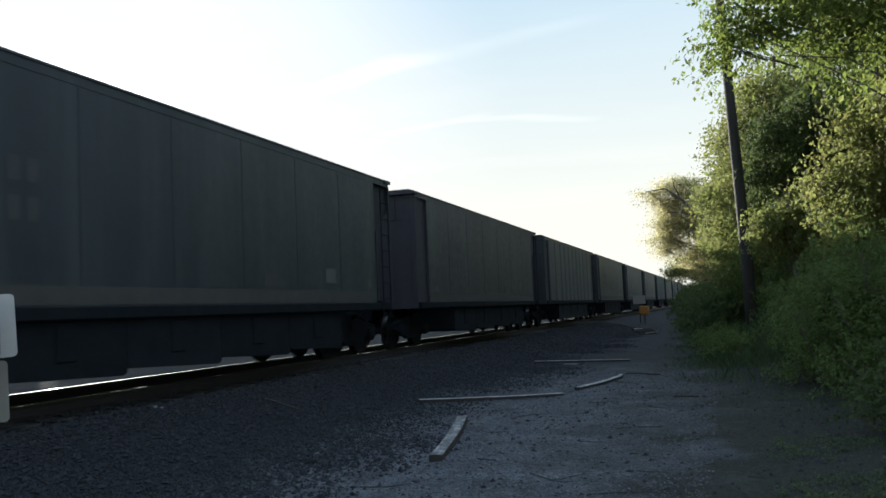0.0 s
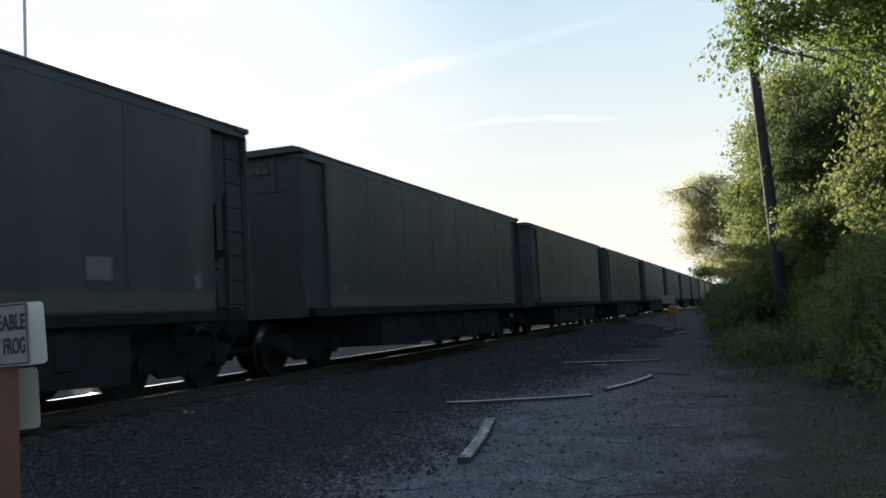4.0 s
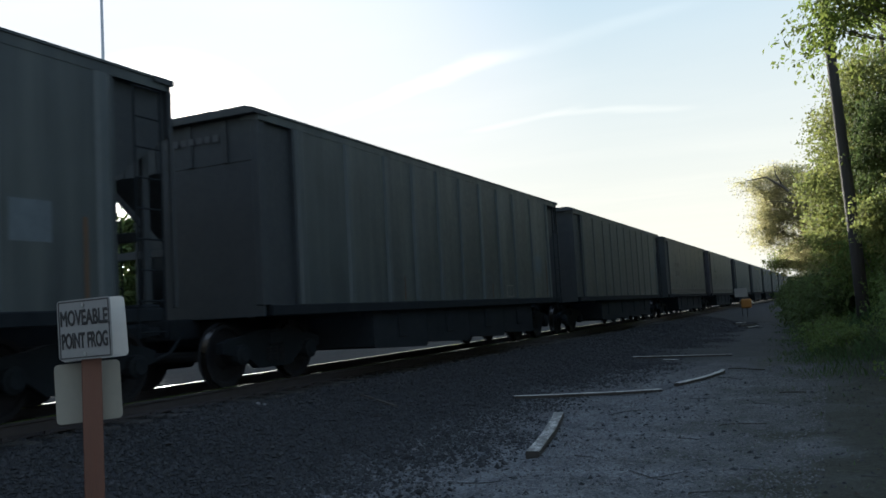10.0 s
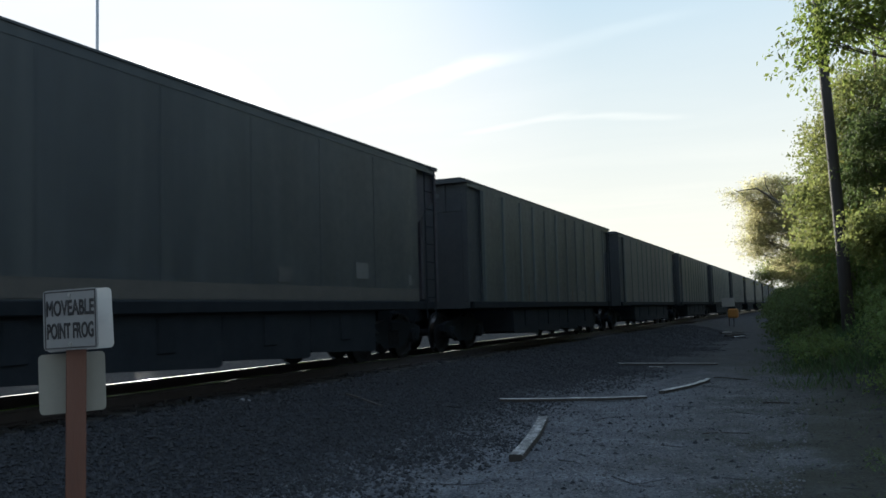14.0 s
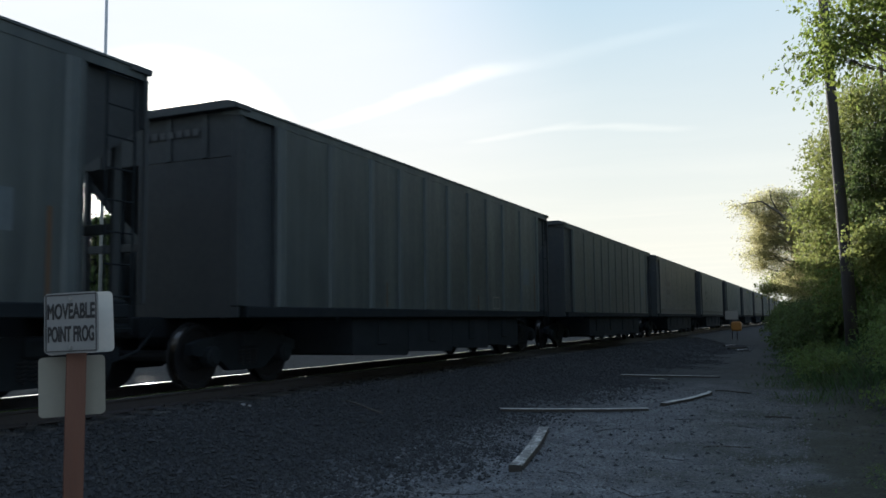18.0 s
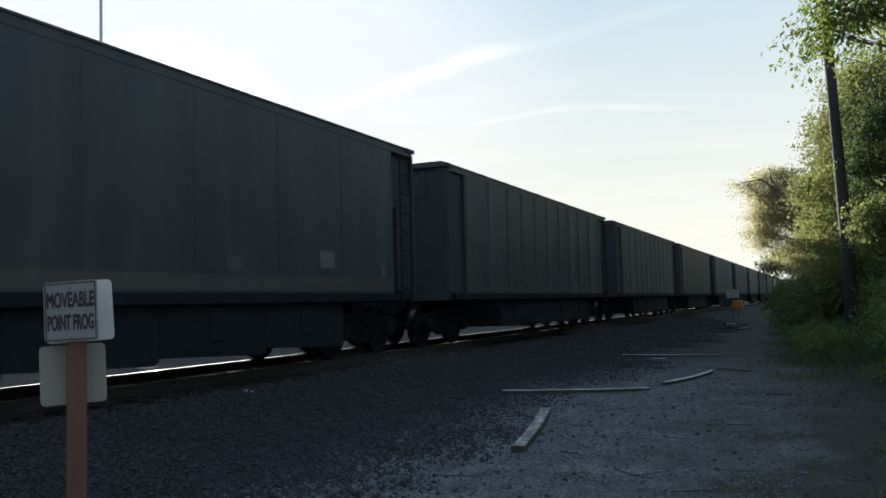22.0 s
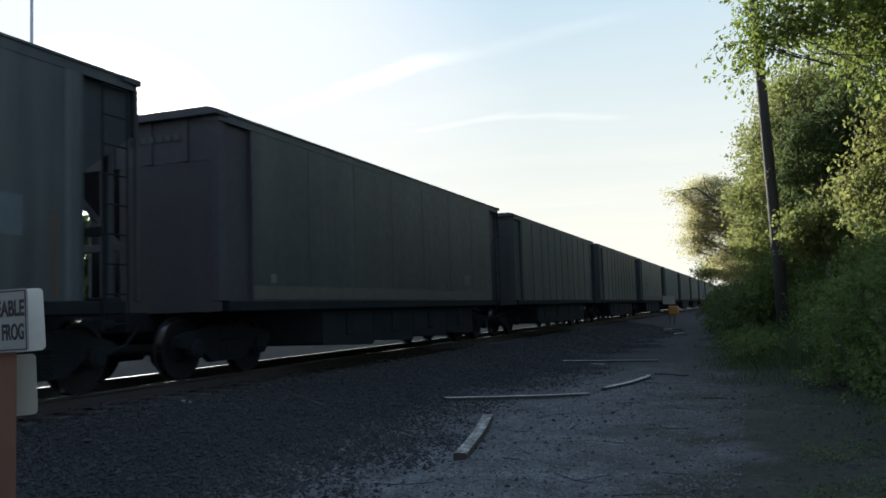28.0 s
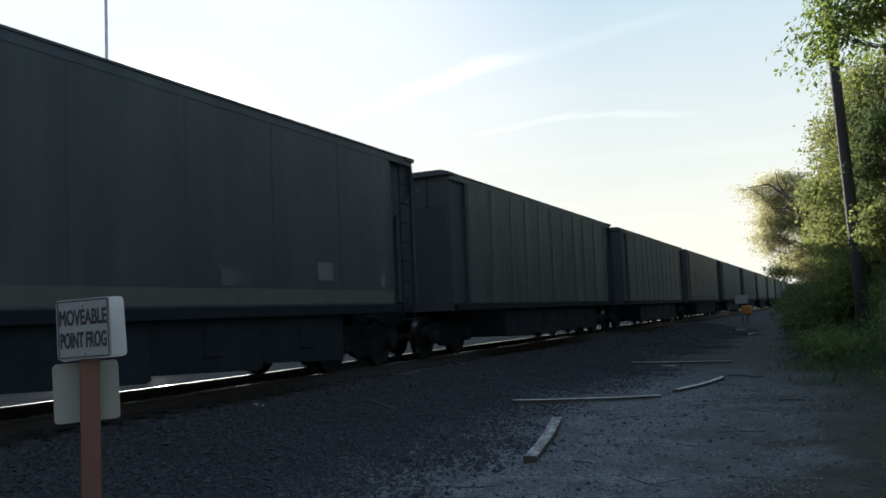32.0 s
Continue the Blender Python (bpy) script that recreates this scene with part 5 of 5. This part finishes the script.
def tree_belt():
    """A belt of small trees beyond the track, mostly unseen; raised past y=37 to block the low sun."""
    n = 7000
    y = RNG.uniform(4, 190, n)
    top = 4.7 + 4.2 * smooth(36.5, 40.5, y) + 0.15 * np.sin(0.35 * y) + 0.12 * np.sin(1.1 * y + 1)
    c = np.stack([-42 + RNG.normal(0, 1.0, n), y, 0.2 + (top - 0.6) * RNG.random(n) ** 0.7], 1)
    V, F = leaf_cloud(c, RNG.uniform(0.5, 0.9, n), 26, 0.58)
    mid = V.reshape(-1, 4, 3).mean(1)
    side = np.repeat((mid[:, 0] + 9.6) * math.cos(ya) + (mid[:, 1] - 10.3) * math.sin(ya), 4)
    V[:, 2] = np.where(np.abs(side) < 0.42, np.minimum(V[:, 2], 6.5), V[:, 2])       # gap cut along the sun's line so that direct light reaches the rail and glints
    tagged(mesh_from("tree_belt", V, F, "leaf_dark"), "belt of small trees beyond the railway, raised to screen the sun", "woods", kind="stuff")


tree_belt()


def grasses():
    n = 60000
    y = 4.5 + 44 * RNG.random(n) ** 1.6
    x = -0.85 - 0.05 * np.clip(y - 14, 0, 40) + 5.4 * RNG.random(n) ** 1.2 + RNG.normal(0, 0.35, n)
    keep = RNG.random(n) < (0.03 + 0.5 * smooth(0.6, 2.2, x) * (np.sin(1.7 * x + 0.9 * y) + np.sin(3.1 * y - 2 * x) > 0.5) + 0.97 * smooth(16, 20, y)).clip(0, 1) * np.clip((x + 1.2 + 0.05 * np.clip(y - 14, 0, 40) + 0.5 * np.sin(y * 0.9) + 0.4 * np.sin(2.3 * y + 3 * x)) * 0.55, 0.02, 1)
    x, y = x[keep], y[keep]
    n = len(x)
    h = RNG.uniform(0.04, 0.12, n) * (0.45 + 0.55 * smooth(8, 16, y)) * (1 + 2.0 * smooth(15, 19, y) * smooth(-0.8, 0.4, x + 0.04 * (y - 16)))
    a = RNG.uniform(0, 6.28, n)
    dx, dy = np.cos(a), np.sin(a)
    w = RNG.uniform(0.003, 0.006, n) * (1 + y / 30)
    z = ground_z(x, y) - 0.01
    ln = h * RNG.uniform(0.1, 0.7, n)
    b = RNG.uniform(0, 6.28, n)
    P0 = np.stack([x - dx * w, y - dy * w, z], 1)
    P1 = np.stack([x + dx * w, y + dy * w, z], 1)
    P2 = np.stack([x + np.cos(b) * ln * 0.35 + dx * w * 0.7, y + np.sin(b) * ln * 0.35 + dy * w * 0.7, z + h * 0.6], 1)
    P3 = np.stack([x + np.cos(b) * ln, y + np.sin(b) * ln, z + h], 1)
    V = np.stack([P0, P1, P2, P3], 1).reshape(-1, 3)
    i = 4 * np.arange(n)[:, None]
    F = np.concatenate([i + np.array([[0, 1, 2]]), i + np.array([[0, 2, 3]])], 1).reshape(-1, 3)
    tagged(mesh_from("grass", V, F, "grass"), "sparse green grass and weeds on the verge", "grass", kind="stuff")
    bm = bmesh.new()
    for _ in range(45):
        tx, ty = random.uniform(-3.6, 3.0), 4.6 + 15 * random.random() ** 1.3
        ln, an = random.uniform(0.15, 0.6), random.gauss(0.15, 0.5)
        dx, dy = math.cos(an) * ln / 2, math.sin(an) * ln / 2
        pts = [(tx + dx * f - dy * q, ty + dy * f + dx * q, float(ground_z(tx + dx * f, ty + dy * f)) + 0.007) for f, q in ((-1, 0), (-0.3, random.uniform(-.15, .15)), (0.4, random.uniform(-.15, .15)), (1, 0))]
        tube(bm, pts, [0.007, 0.006, 0.005, 0.002], 4)
    tagged(part("twig_litter", bm, "tie", None), "dark fallen twigs scattered over the path", "twigs", kind="stuff")
    k = 4200
    wx, wy = RNG.uniform(0.3, 5.0, k), 4.5 + 10 * RNG.random(k) ** 1.2
    keep = RNG.random(k) < smooth(-0.2, 1.2, np.sin(1.3 * wx + 0.8 * wy) + np.sin(2.9 * wy - 1.7 * wx) + 0.35 * (wx - 1.5))
    wx, wy = wx[keep], wy[keep]
    V, F = leaf_cloud(np.stack([wx, wy, ground_z(wx, wy) + 0.03], 1), RNG.uniform(0.04, 0.13, len(wx)), 14, 0.026, 0.45)
    tagged(mesh_from("low_weeds", V, F, "weed"), "low green weeds in patches on the verge", "weeds", kind="stuff")
    m = 12000
    x = RNG.normal(2.6, 1.2, m)
    y = 4.5 + 18 * RNG.random(m) ** 1.5
    c = np.stack([x, y, ground_z(x, y) + 0.012], 1)
    V, F = leaf_cloud(c, np.full(m, 0.012), 1, 0.036, 0.3)
    tagged(mesh_from("leaf_litter", V, F, "litter"), "dry fallen leaves scattered on the verge", "leaf litter", kind="stuff")


grasses()


# ---- what moves ----
def motions():
    times = [float(t) for t in range(33)]
    for k, car in CARS:
        y0 = FIRST_CENTRE + SPACING * k
        walk(car, [(t, pose(TRACK_X, y0 - train_run(t), RAIL_Z)) for t in times])
        near = [i / FPS for i in range(0, 32 * FPS + 1) if -14 < y0 - train_run(i / FPS) < 42]
        if not near:
            continue
        spin = [(t, math.degrees(train_run(t) / 0.46) % 360) for t in near]
        if near[0] > 0:
            spin.insert(0, (0.0, spin[0][1]))
        if near[-1] < 32:
            spin.append((32.0, spin[-1][1]))
        for truck in car.children:
            if truck.name.startswith("truck"):
                for w in truck.children:
                    if w.name.startswith("wheelset"):
                        d = w.matrix_basis.translation.y
                        walk(w, [(t, pose(0, d, 0.46, a)) for t, a in spin])


motions()
